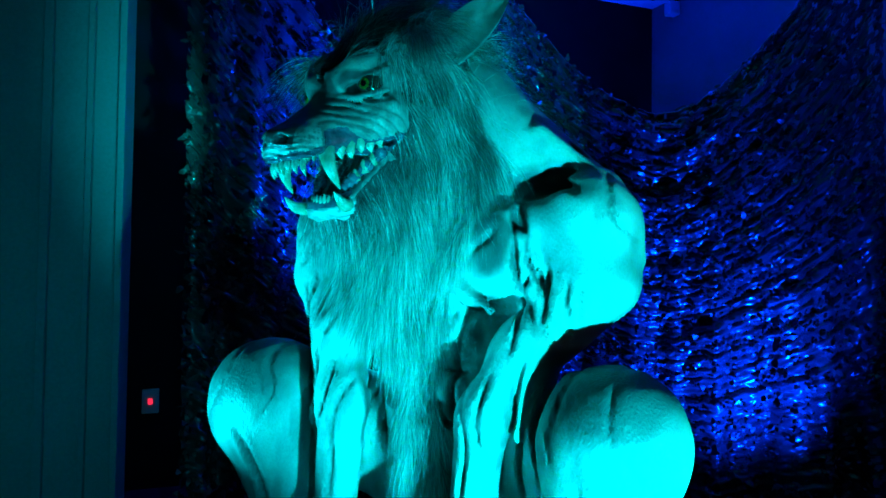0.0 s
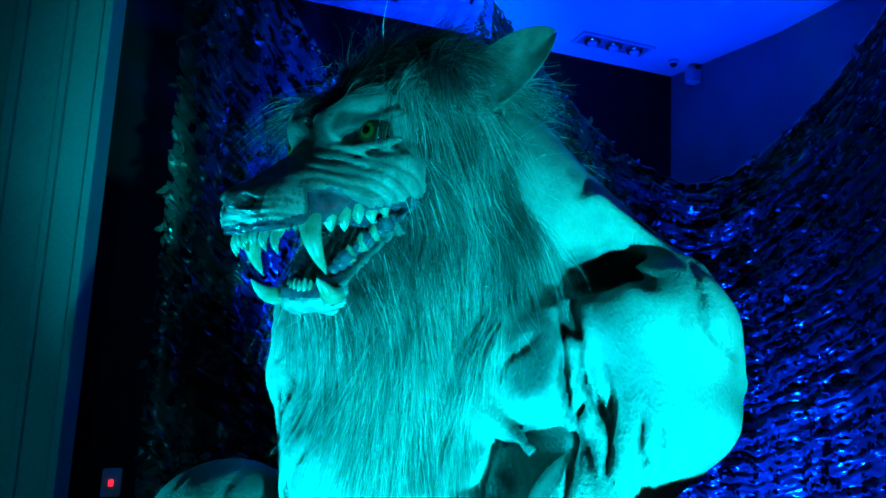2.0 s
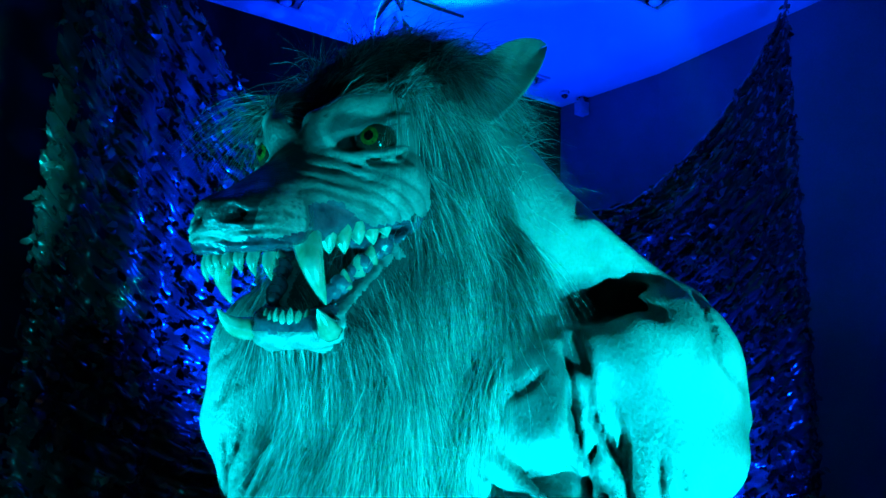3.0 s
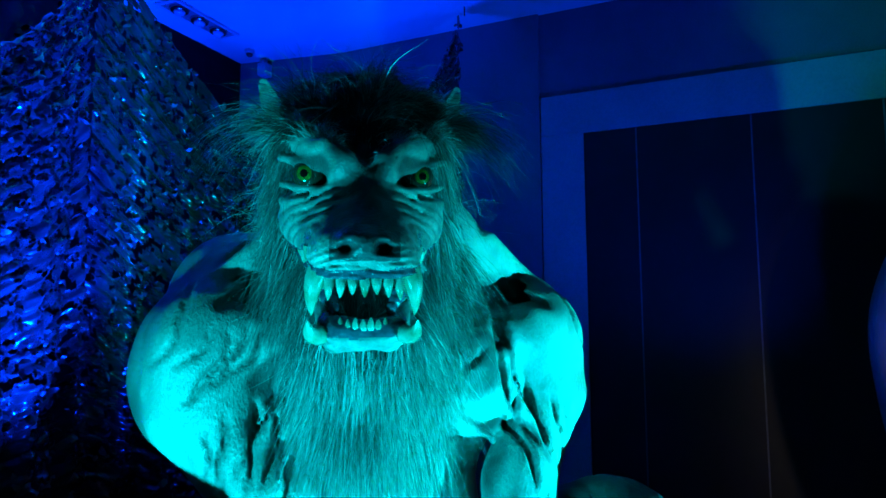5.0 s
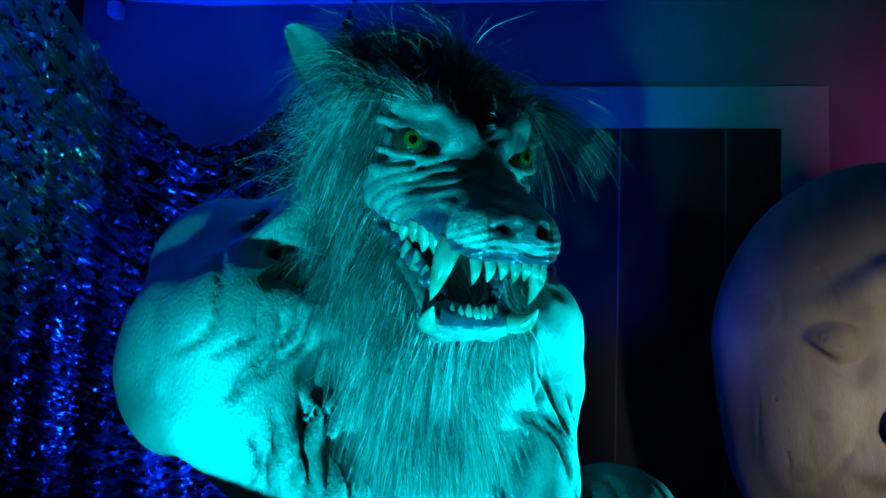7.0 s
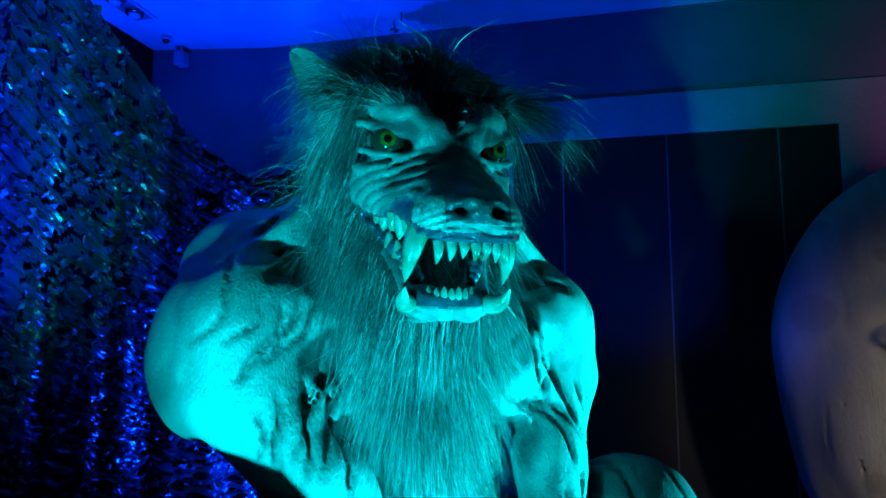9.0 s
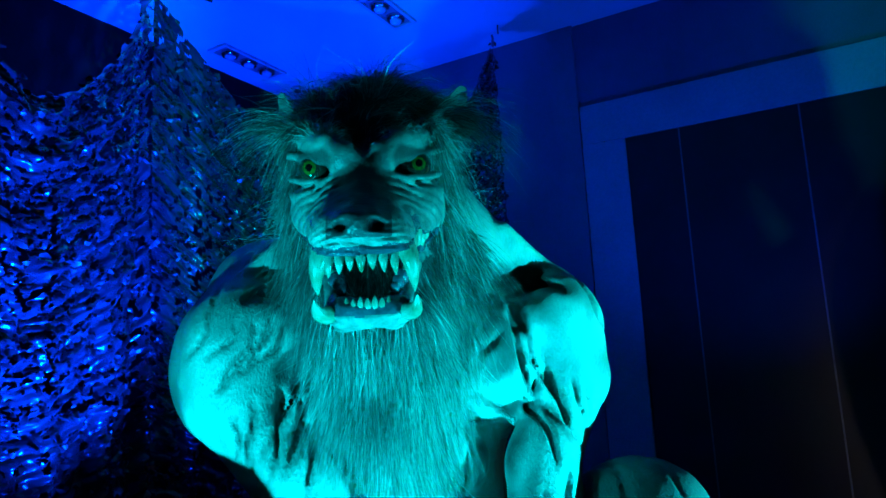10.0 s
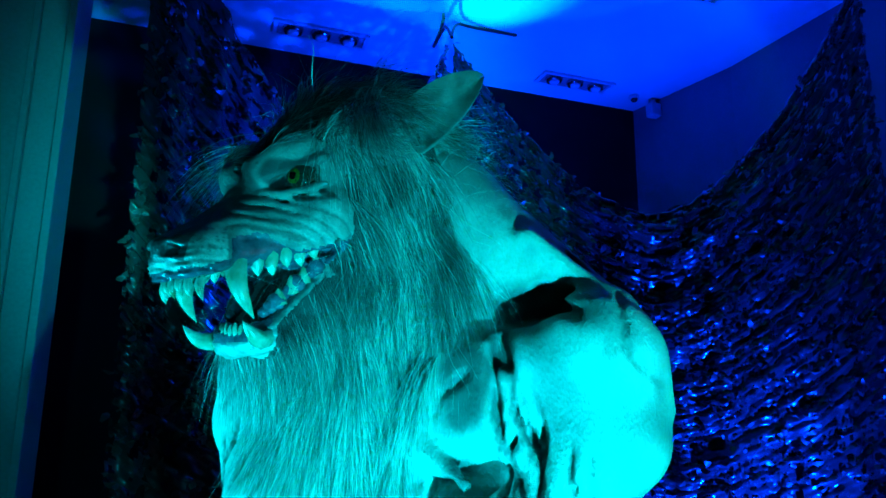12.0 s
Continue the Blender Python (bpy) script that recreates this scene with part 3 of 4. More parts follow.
def wolf_body():
    b = Field((-0.74, -0.55, 0.42), (0.74, 0.62, 2.2), 0.0075)
    # trunk
    b.blob((0, -0.08, 1.62), (0.32, 0.22, 0.28), 0.05)
    b.blob((0, -0.16, 1.78), (0.3, 0.2, 0.24), 0.06)
    b.blob((0, -0.06, 1.3), (0.23, 0.19, 0.28), 0.06)
    b.blob((0, -0.12, 1.02), (0.27, 0.22, 0.22), 0.08)
    b.both("blob", (0.14, 0.04, 1.6), (0.16, 0.1, 0.12), k=0.035)
    b.both("blob", (0.07, 0.09, 1.42), (0.075, 0.06, 0.075), k=0.02)
    b.both("blob", (0.065, 0.1, 1.29), (0.07, 0.06, 0.065), k=0.02)
    b.both("blob", (0.06, 0.09, 1.17), (0.065, 0.06, 0.065), k=0.02)
    b.both("limb", (0.0, -0.06, 2.0), (0.32, -0.08, 1.75), 0.15, 0.11, k=0.06)
    # arms
    b.both("blob", (0.355, 0.0, 1.685), (0.12, 0.125, 0.15), k=0.04)
    b.both("limb", (0.375, 0.01, 1.7), (0.385, 0.02, 1.575), 0.098, 0.086, k=0.03)
    b.both("blob", (0.33, 0.055, 1.61), (0.07, 0.06, 0.12), k=0.03, turn=20)
    b.both("limb", (0.385, 0.02, 1.57), (0.245, 0.14, 1.4), 0.088, 0.075, k=0.035)
    b.both("limb", (0.25, 0.14, 1.42), (0.19, 0.22, 1.27), 0.068, 0.064, k=0.035)
    b.both("limb", (0.19, 0.22, 1.28), (0.17, 0.27, 0.98), 0.066, 0.046, k=0.03)
    b.both("blob", (0.17, 0.3, 0.9), (0.065, 0.07, 0.1), k=0.03)
    for i in range(4):
        b.both("limb", (0.13 + 0.028 * i, 0.34, 0.86), (0.125 + 0.03 * i, 0.36, 0.7), 0.02, 0.013, k=0.015)
    b.blob((-0.41, -0.1, 1.64), (0.115, 0.12, 0.17), 0.05)
    b.blob((-0.3, -0.2, 1.78), (0.16, 0.14, 0.17), 0.06)
    # legs
    b.both("limb", (0.2, -0.2, 1.05), (0.44, 0.16, 1.245), 0.17, 0.15, k=0.05)
    b.both("blob", (0.45, 0.2, 1.25), (0.14, 0.14, 0.145), k=0.05)
    b.both("limb", (0.44, 0.2, 1.2), (0.36, 0.1, 0.85), 0.125, 0.1, k=0.04)
    b.both("limb", (0.36, 0.1, 0.88), (0.32, -0.02, 0.6), 0.1, 0.065, k=0.04)
    b.both("limb", (0.32, -0.04, 0.56), (0.38, 0.26, 0.52), 0.08, 0.06, k=0.04)
    for i in range(4):
        b.both("limb", (0.33 + 0.035 * i, 0.26, 0.53), (0.33 + 0.045 * i, 0.37, 0.5), 0.03, 0.02, k=0.02)
    # tendons and folds of the shoulders
    b.both("limb", (0.24, 0.02, 1.93), (0.4, 0.0, 1.8), 0.02, 0.016, k=0.03)
    b.both("limb", (0.4, 0.0, 1.8), (0.475, 0.015, 1.62), 0.014, 0.01, k=0.025)
    b.both("limb", (0.1, 0.1, 1.68), (0.3, 0.06, 1.71), 0.05, 0.05, k=0.05)
    b.both("limb", (0.17, 0.13, 1.66), (0.28, 0.125, 1.48), 0.02, 0.014, k=0.025)
    b.both("limb", (0.235, 0.115, 1.66), (0.3, 0.13, 1.45), 0.016, 0.012, k=0.02)
    b.both("limb", (0.06, 0.15, 1.56), (0.17, 0.16, 1.5), 0.022, 0.015, k=0.03)
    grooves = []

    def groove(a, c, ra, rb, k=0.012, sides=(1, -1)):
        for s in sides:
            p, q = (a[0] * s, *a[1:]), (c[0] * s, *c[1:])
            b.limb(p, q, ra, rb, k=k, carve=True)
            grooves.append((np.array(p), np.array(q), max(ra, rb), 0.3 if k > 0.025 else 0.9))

    # hollows of the armpits and of the skin
    groove((0.175, 0.165, 1.69), (0.16, 0.185, 1.61), 0.022, 0.042, 0.012, (1,))
    groove((0.215, 0.1, 1.735), (0.225, 0.115, 1.7), 0.014, 0.016, 0.01, (1,))
    groove((0.17, 0.13, 1.66), (0.26, 0.13, 1.63), 0.03, 0.04, 0.012, (-1,))
    groove((0.165, 0.15, 1.5), (0.12, 0.17, 1.4), 0.016, 0.03, 0.015)
    groove((0.12, 0.17, 1.42), (0.1, 0.19, 1.2), 0.03, 0.03, 0.02)
    groove((0.21, 0.05, 1.8), (0.35, 0.0, 1.805), 0.018, 0.02, 0.018)
    groove((0.28, 0.03, 1.815), (0.37, -0.01, 1.785), 0.022, 0.014, 0.02)
    groove((0.3, -0.05, 1.895), (0.335, -0.045, 1.872), 0.012, 0.006)
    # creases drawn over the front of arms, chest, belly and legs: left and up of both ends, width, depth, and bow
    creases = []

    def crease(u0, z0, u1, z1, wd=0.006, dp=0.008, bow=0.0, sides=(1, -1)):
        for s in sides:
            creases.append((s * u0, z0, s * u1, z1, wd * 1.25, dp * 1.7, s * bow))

    crease(0.2, 1.72, 0.3, 1.44, 0.007, 0.008, 0.02)
    crease(0.235, 1.69, 0.33, 1.47, 0.005, 0.008, 0.015)
    crease(0.33, 1.72, 0.412, 1.6, 0.006, 0.012, 0.008, (-1,))
    crease(0.3, 1.735, 0.37, 1.63, 0.006, 0.011, 0.01, (-1,))
    crease(0.265, 1.74, 0.33, 1.65, 0.006, 0.01, 0.01, (-1,))
    crease(0.36, 1.74, 0.435, 1.66, 0.004, 0.007, 0.01, (-1,))
    crease(0.23, 1.765, 0.36, 1.78, 0.01, 0.016, -0.015)
    crease(0.41, 1.82, 0.475, 1.66, 0.005, 0.006, 0.02)
    crease(0.29, 1.6, 0.315, 1.43, 0.005, 0.008, 0.008)
    crease(0.335, 1.58, 0.345, 1.45, 0.005, 0.007, -0.006)
    crease(0.375, 1.56, 0.37, 1.47, 0.004, 0.006, 0.004)
    crease(0.25, 1.58, 0.255, 1.38, 0.005, 0.008, 0.012)
    crease(0.17, 1.68, 0.1, 1.6, 0.006, 0.008, 0.01)
    crease(0.15, 1.5, 0.06, 1.54, 0.007, 0.01, -0.015)
    crease(0.2, 1.37, 0.235, 1.16, 0.005, 0.008, 0.02)
    crease(0.15, 1.33, 0.16, 1.05, 0.005, 0.008, -0.012)
    crease(0.27, 1.4, 0.23, 1.05, 0.009, 0.016, 0.015)
    crease(0.09, 1.49, 0.1, 1.05, 0.007, 0.012, 0.02)
    crease(0.0, 1.36, 0.1, 1.355, 0.006, 0.008, 0.01)
    crease(0.0, 1.235, 0.1, 1.23, 0.006, 0.008, 0.01)
    crease(0.33, 1.38, 0.31, 1.12, 0.008, 0.012, 0.02)
    crease(0.39, 1.39, 0.36, 1.22, 0.005, 0.006, 0.02)
    crease(0.47, 1.4, 0.54, 1.2, 0.004, 0.005, 0.03)
    crease(0.42, 1.2, 0.4, 0.95, 0.006, 0.008, 0.02)
    x, y, z = b.grid()
    front = (np.clip((y + 0.02) / 0.05, 0, 1) * np.ones_like(x) * np.ones_like(z)).astype(np.float32)
    lines = np.zeros(front.shape, np.float32)[:, 0, :]
    sx, sz = x[:, 0, :], z[:, 0, :]
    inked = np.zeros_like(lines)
    for u0, z0, u1, z1, wd, dp, bow in creases:
        du, dz = u1 - u0, z1 - z0
        t = np.clip(((sx - u0) * du + (sz - z0) * dz) / (du * du + dz * dz), 0, 1)
        ln = math.hypot(du, dz)
        off = bow * np.sin(t * math.pi) + 0.004 * np.sin(t * 9 + u0 * 50)
        e = np.hypot(sx - u0 - t * du - off * dz / ln, sz - z0 - t * dz + off * du / ln)
        k = np.clip(np.sin(np.clip(t * 0.94 + 0.06, 0, 1) * math.pi), 0, 1) ** 0.5
        g = np.exp(-(e / wd) ** 2) * k
        lines = np.maximum(lines, dp * g)
        lines = np.where(e < 5 * wd, lines - 0.35 * dp * np.exp(-((e - 2.4 * wd) / wd) ** 2) * k, lines)
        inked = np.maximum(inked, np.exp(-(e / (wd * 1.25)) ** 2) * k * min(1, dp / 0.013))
    b.d += lines[:, None, :] * front
    x, y, z = b.grid()
    p = np.stack(np.broadcast_arrays(x, y, z), -1)
    near = np.abs(b.d) < 0.03
    q = p[near]
    b.d[near] += (0.0009 * np.sin(170 * q[:, 0] + 60 * q[:, 1] + 9 * np.sin(14 * q[:, 2]) + 4 * np.sin(23 * q[:, 1])) * np.clip(wob(q, 0.16, 2) + 0.15, 0, 1) + 0.001 * wob(q, 0.03, 5) + 0.003 * wob(q, 0.1, 1)).astype(np.float32)
    v, f = b.surface()
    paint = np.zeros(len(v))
    # hollows tinted dark: airbrushing with their shade painted in
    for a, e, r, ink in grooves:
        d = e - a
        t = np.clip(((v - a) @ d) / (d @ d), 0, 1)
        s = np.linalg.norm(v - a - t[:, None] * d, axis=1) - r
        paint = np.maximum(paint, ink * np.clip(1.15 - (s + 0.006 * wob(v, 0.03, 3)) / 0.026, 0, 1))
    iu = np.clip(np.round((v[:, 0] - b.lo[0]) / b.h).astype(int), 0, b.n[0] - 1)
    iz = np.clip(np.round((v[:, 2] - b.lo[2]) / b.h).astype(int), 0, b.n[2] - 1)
    # crease lines: airbrushed, and carrying the folds' shade as colour
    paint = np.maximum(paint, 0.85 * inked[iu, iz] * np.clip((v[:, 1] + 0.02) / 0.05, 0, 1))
    paint = np.maximum(paint, 0.55 * np.clip(wob(v, 0.11, 6) * 1.6 - 0.2, 0, 1))
    paint = np.maximum(paint, 0.4 * np.clip(wob(v * np.array([1, 1, 0.45]), 0.035, 2) * 1.8 - 0.5, 0, 1))
    # dark airbrushing with shade of the shoulder hollows painted in, broken up like brushwork
    sh = np.exp(-((v[:, 2] - 1.785 + 0.15 * (np.abs(v[:, 0]) - 0.32)) / 0.032) ** 2) * np.clip((np.abs(v[:, 0]) - 0.2) / 0.05, 0, 1) * np.clip((0.44 - np.abs(v[:, 0])) / 0.06, 0, 1) * np.clip((v[:, 1] + 0.08) / 0.06, 0, 1)
    paint = np.maximum(paint, sh * np.clip(0.7 + 0.4 * wob(v, 0.05, 8), 0, 0.95))
    # tops of the bent knees darkened: their shade painted onto the skin
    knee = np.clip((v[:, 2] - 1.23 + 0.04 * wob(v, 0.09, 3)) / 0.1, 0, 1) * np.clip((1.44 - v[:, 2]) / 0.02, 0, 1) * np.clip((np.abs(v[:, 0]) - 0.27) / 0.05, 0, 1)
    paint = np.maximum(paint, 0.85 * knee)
    return v, f, paint


def up_line(x):
    """Height of the upper tooth line."""
    return -0.212 - 0.34 * (x - 0.33)


def low_line(x):
    """Height of the lower tooth line of the dropped jaw."""
    return -0.225 - 1.18 * (x - 0.325)


def snarl(x, z):
    """Distance from the middle of the lifted lip, round which the folds of the snout run."""
    return np.sqrt((0.82 * (x - 0.448)) ** 2 + (z + 0.272) ** 2)


def fold_phase(x, y, z):
    """Folds as arcs round the lifted lip, broken up along their length."""
    r = snarl(x, z) + 0.006 * np.sin(24 * x + 17 * z) + 0.0025 * np.sin(70 * x - 45 * z) + 0.1 * (y - 0.08)
    return (r - 0.083) / 0.0185 * 3.1416


def wolf_head():
    h = Field((-0.14, -0.3, -0.62), (0.66, 0.3, 0.3), 0.004)
    # skull, brow, and the broad flat-topped snout
    h.blob((0.16, 0, -0.04), (0.2, 0.155, 0.19), 0.03)
    h.blob((0.25, 0, -0.07), (0.14, 0.13, 0.12), 0.04)
    h.both("limb", (0.425, 0.03, -0.092), (0.335, 0.118, -0.016), 0.022, 0.024, k=0.03, side=1)
    h.both("blob", (0.4, 0.062, -0.056), (0.022, 0.03, 0.016), k=0.02, side=1)
    h.limb((0.36, 0, -0.137), (0.522, 0, -0.235), 0.062, 0.035, k=0.04)
    h.both("limb", (0.37, 0.042, -0.142), (0.515, 0.024, -0.236), 0.042, 0.032, k=0.02, side=1)
    h.both("limb", (0.355, 0.065, -0.195), (0.51, 0.045, -0.252), 0.05, 0.036, k=0.03, side=1)
    h.limb((0.517, -0.03, -0.268), (0.517, 0.03, -0.268), 0.028, 0.028, k=0.025)
    h.both("blob", (0.31, 0.1, -0.165), (0.07, 0.045, 0.06), k=0.035, side=1)
    # nose pad with flared wings
    h.blob((0.545, 0, -0.236), (0.026, 0.034, 0.024), 0.012)
    h.both("blob", (0.546, 0.025, -0.238), (0.021, 0.017, 0.019), k=0.012, side=1)
    # dropped lower jaw
    h.both("limb", (0.27, 0.098, -0.235), (0.39, 0.052, -0.36), 0.034, 0.027, k=0.03, side=1)
    h.limb((0.408, -0.034, -0.366), (0.408, 0.034, -0.366), 0.027, 0.027, k=0.03)
    h.blob((0.25, 0, -0.34), (0.14, 0.08, 0.06), 0.04, lean=40)
    # eye sockets and lids
    for s in (1, -1):
        h.blob((0.397, 0.092 * s, -0.1), (0.036, 0.045, 0.023), 0.008, carve=True, turn=25 * s)
        h.limb((0.418, 0.05 * s, -0.136), (0.364, 0.136 * s, -0.114), 0.0085, 0.006, k=0.014)
        h.limb((0.426, 0.046 * s, -0.104), (0.366, 0.138 * s, -0.07), 0.01, 0.007, k=0.014)
        h.limb((0.432, 0.036 * s, -0.086), (0.362, 0.12 * s, -0.044), 0.012, 0.008, k=0.024)
        h.limb((0.406, 0.066 * s, -0.156), (0.345, 0.138 * s, -0.139), 0.007, 0.005, k=0.014)
        h.limb((0.41, 0.05 * s, -0.146), (0.35, 0.148 * s, -0.124), 0.004, 0.004, k=0.006, carve=True)
        for i in range(3):
            h.limb((0.352, 0.146 * s, -0.1 + 0.012 * i), (0.315, 0.158 * s, -0.104 + 0.03 * i), 0.004, 0.003, k=0.006, carve=True)
    # nostrils, and frown lines between the brows
    h.both("limb", (0.59, 0.016, -0.237), (0.543, 0.029, -0.242), 0.009, 0.008, k=0.008, carve=True, side=1)
    h.both("limb", (0.565, 0.027, -0.244), (0.551, 0.048, -0.238), 0.006, 0.004, k=0.006, carve=True, side=1)
    h.limb((0.598, 0, -0.225), (0.58, 0, -0.28), 0.004, 0.003, k=0.006, carve=True)
    for i in range(3):
        h.limb((0.432 - 0.012 * i, -0.045, -0.082 + 0.016 * i), (0.432 - 0.012 * i, 0.045, -0.082 + 0.016 * i), 0.005, 0.005, k=0.006, carve=True)
    x, y, z = h.grid()
    ay = np.abs(y)
    r = snarl(x, z)
    side = np.clip((ay - 0.032) / 0.025, 0, 1)
    w = np.clip((r - 0.07) / 0.012, 0, 1) * np.clip((0.168 - r) / 0.03, 0, 1) * side * np.clip((0.52 - x) / 0.05, 0, 1) * np.clip((x - 0.27) / 0.03, 0, 1) * np.clip((-0.115 - z) / 0.02, 0, 1)
    h.d -= (0.008 * (0.65 + 0.45 * np.sin(31 * x + 19 * z) * np.sin(23 * z - 11 * x)) * w * (np.abs(np.sin(fold_phase(x, ay, z))) ** 0.55 - 0.7)).astype(np.float32)
    # the gum laid bare under the lifted lip lies deeper than the lip
    h.d += (0.009 * np.clip((0.068 - r) / 0.008, 0, 1) * np.clip((0.5 - x) / 0.02, 0, 1) * side).astype(np.float32)
    w = np.clip(1 - ((x - 0.53) / 0.06) ** 2, 0, 1) * np.clip(1 - ((z + 0.27) / 0.04) ** 2, 0, 1)
    h.d -= (0.0026 * w * np.sin(z / 0.011 * 6.283 + 2.5 * np.sin(50 * y) + 2 * np.sin(40 * x))).astype(np.float32)
    near = np.abs(h.d) < 0.012
    q = np.stack([a[near] for a in np.broadcast_arrays(x, y, z)], -1)
    h.d[near] += (0.0014 * wob(q, 0.016, 1) + 0.002 * wob(q, 0.045, 3)).astype(np.float32)
    # mouth: a wedge between the tooth lines, with flesh left at its root
    wedge = np.maximum.reduce(np.broadcast_arrays(z - up_line(x), (low_line(x) - z) * 0.7, 0.318 - x)).astype(np.float32)
    flesh = 0.068 + 0.013 * np.sin(95 * x + 3 * np.sin(70 * z)) * np.sin(110 * z) + 0.007 * np.sin(230 * x + 150 * z)
    root = np.maximum.reduce(np.broadcast_arrays(ay - flesh, x - 0.412 + 0.014 * np.sin(120 * z), np.abs(z + 0.32) - 0.2)).astype(np.float32)
    tongue = np.sqrt(((x - 0.37) / 1.0) ** 2 * 0.2 + y ** 2 + ((z + 0.318 + 0.75 * (x - 0.37)) * 2.2) ** 2).astype(np.float32) - 0.036
    cut = np.maximum(wedge, np.maximum(-root, -tongue))
    h.d = np.maximum(h.d, -cut)
    v, f = h.surface()
    c = v[f].mean(1)
    i = np.clip(np.round((c - h.lo) / h.h).astype(int), 0, h.n - 1)
    cx, cy, cz = c[:, 0], np.abs(c[:, 1]), c[:, 2]
    up, low = up_line(cx), low_line(cx)
    m = np.full(len(f), 2)
    near_cut = np.abs(cut[tuple(i.T)]) < 0.006
    m[near_cut & (cx > 0.3) & (cz < -0.19)] = 4
    m[(cx < 0.43) & (cx > 0.3) & (cy < 0.082) & (cz < up) & (cz > low - 0.01)] = 4
    m[(snarl(cx, cz) < 0.064 + 0.004 * wob(c, 0.02, 2)) & (cz > up - 0.01) & (cx < 0.495) & (cy > 0.03)] = 4
    m[(cz < up + 0.016 + 0.004 * wob(c, 0.015, 6)) & (cz > up - 0.02) & (cx > 0.48)] = 4
    m[(cz > low - 0.016 + 0.004 * wob(c, 0.015, 6)) & (cz < low + 0.02) & (cx > 0.33)] = 4
    m[(cx > 0.535) & (cz > -0.258) & (cz < -0.17) & (cy < 0.05)] = 5
    hairy = ((cx < 0.318 + 0.022 * wob(c, 0.05) + 0.02 * (cz < -0.2)) | ((cz > -0.058 + 0.66 * np.clip(cy - 0.03, 0, 0.06) - 0.9 * np.clip(cy - 0.105, 0, 0.05) + 0.012 * wob(c, 0.02)) & (cx < 0.432))) & ~near_cut
    m[hairy | ((cz < low - 0.03) & (cx < 0.4) & (cz < -0.26))] = 6
    x, y, z = v[:, 0], np.abs(v[:, 1]), v[:, 2]
    up, low = up_line(x), low_line(x)
    # airbrushing on bridge, eye rings, pores, lips; bridge and folds also hold painted shade
    paint = np.clip((z + 0.192 + 0.33 * (x - 0.4) + 0.006 * wob(v, 0.03)) / 0.014, 0, 1) * np.clip((0.06 + 0.006 * wob(v, 0.025, 2) - y) / 0.012, 0, 1) * np.clip((x - 0.36) / 0.02, 0, 1) * 0.93
    ring = np.hypot((y - 0.094) * 0.85, (z + 0.1) * 1.5)
    paint = np.maximum(paint, 0.97 * np.clip((0.045 + 0.005 * wob(v, 0.02, 5) - ring) / 0.01, 0, 1) * (x > 0.345))
    paint = np.maximum(paint, 0.85 * np.clip(np.sin(v[:, 0] * 420 + 3 * np.sin(300 * z)) * np.sin(z * 460 + 2 * np.sin(v[:, 0] * 210)) * 4 - 2.4, 0, 1) * (x > 0.44) * (z < -0.2))
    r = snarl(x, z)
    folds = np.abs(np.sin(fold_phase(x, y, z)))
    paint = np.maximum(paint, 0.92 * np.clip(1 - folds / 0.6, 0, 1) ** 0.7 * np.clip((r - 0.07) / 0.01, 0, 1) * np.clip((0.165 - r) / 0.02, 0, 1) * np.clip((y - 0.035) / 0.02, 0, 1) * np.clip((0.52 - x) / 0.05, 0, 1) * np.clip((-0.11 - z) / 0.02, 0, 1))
    paint = np.maximum(paint, 0.62 * np.clip(wob(v, 0.05, 3) * 1.6 + 0.1, 0, 1))
    paint = np.maximum(paint, 0.55 * np.clip((0.36 - x + 0.02 * wob(v, 0.03, 7)) / 0.05, 0, 1))
    paint = np.maximum(paint, 0.7 * np.clip(wob(v, 0.009, 4) * 2 - 0.9, 0, 1))
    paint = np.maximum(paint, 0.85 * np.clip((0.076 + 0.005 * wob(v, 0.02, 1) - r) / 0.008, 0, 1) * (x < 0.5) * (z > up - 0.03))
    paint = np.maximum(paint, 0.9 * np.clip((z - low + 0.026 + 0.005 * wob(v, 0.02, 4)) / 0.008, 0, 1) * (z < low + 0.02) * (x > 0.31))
    paint = np.maximum(paint, 0.85 * np.clip((x - 0.545) / 0.012, 0, 1) * (z > -0.25))
    return v, f, m, paint


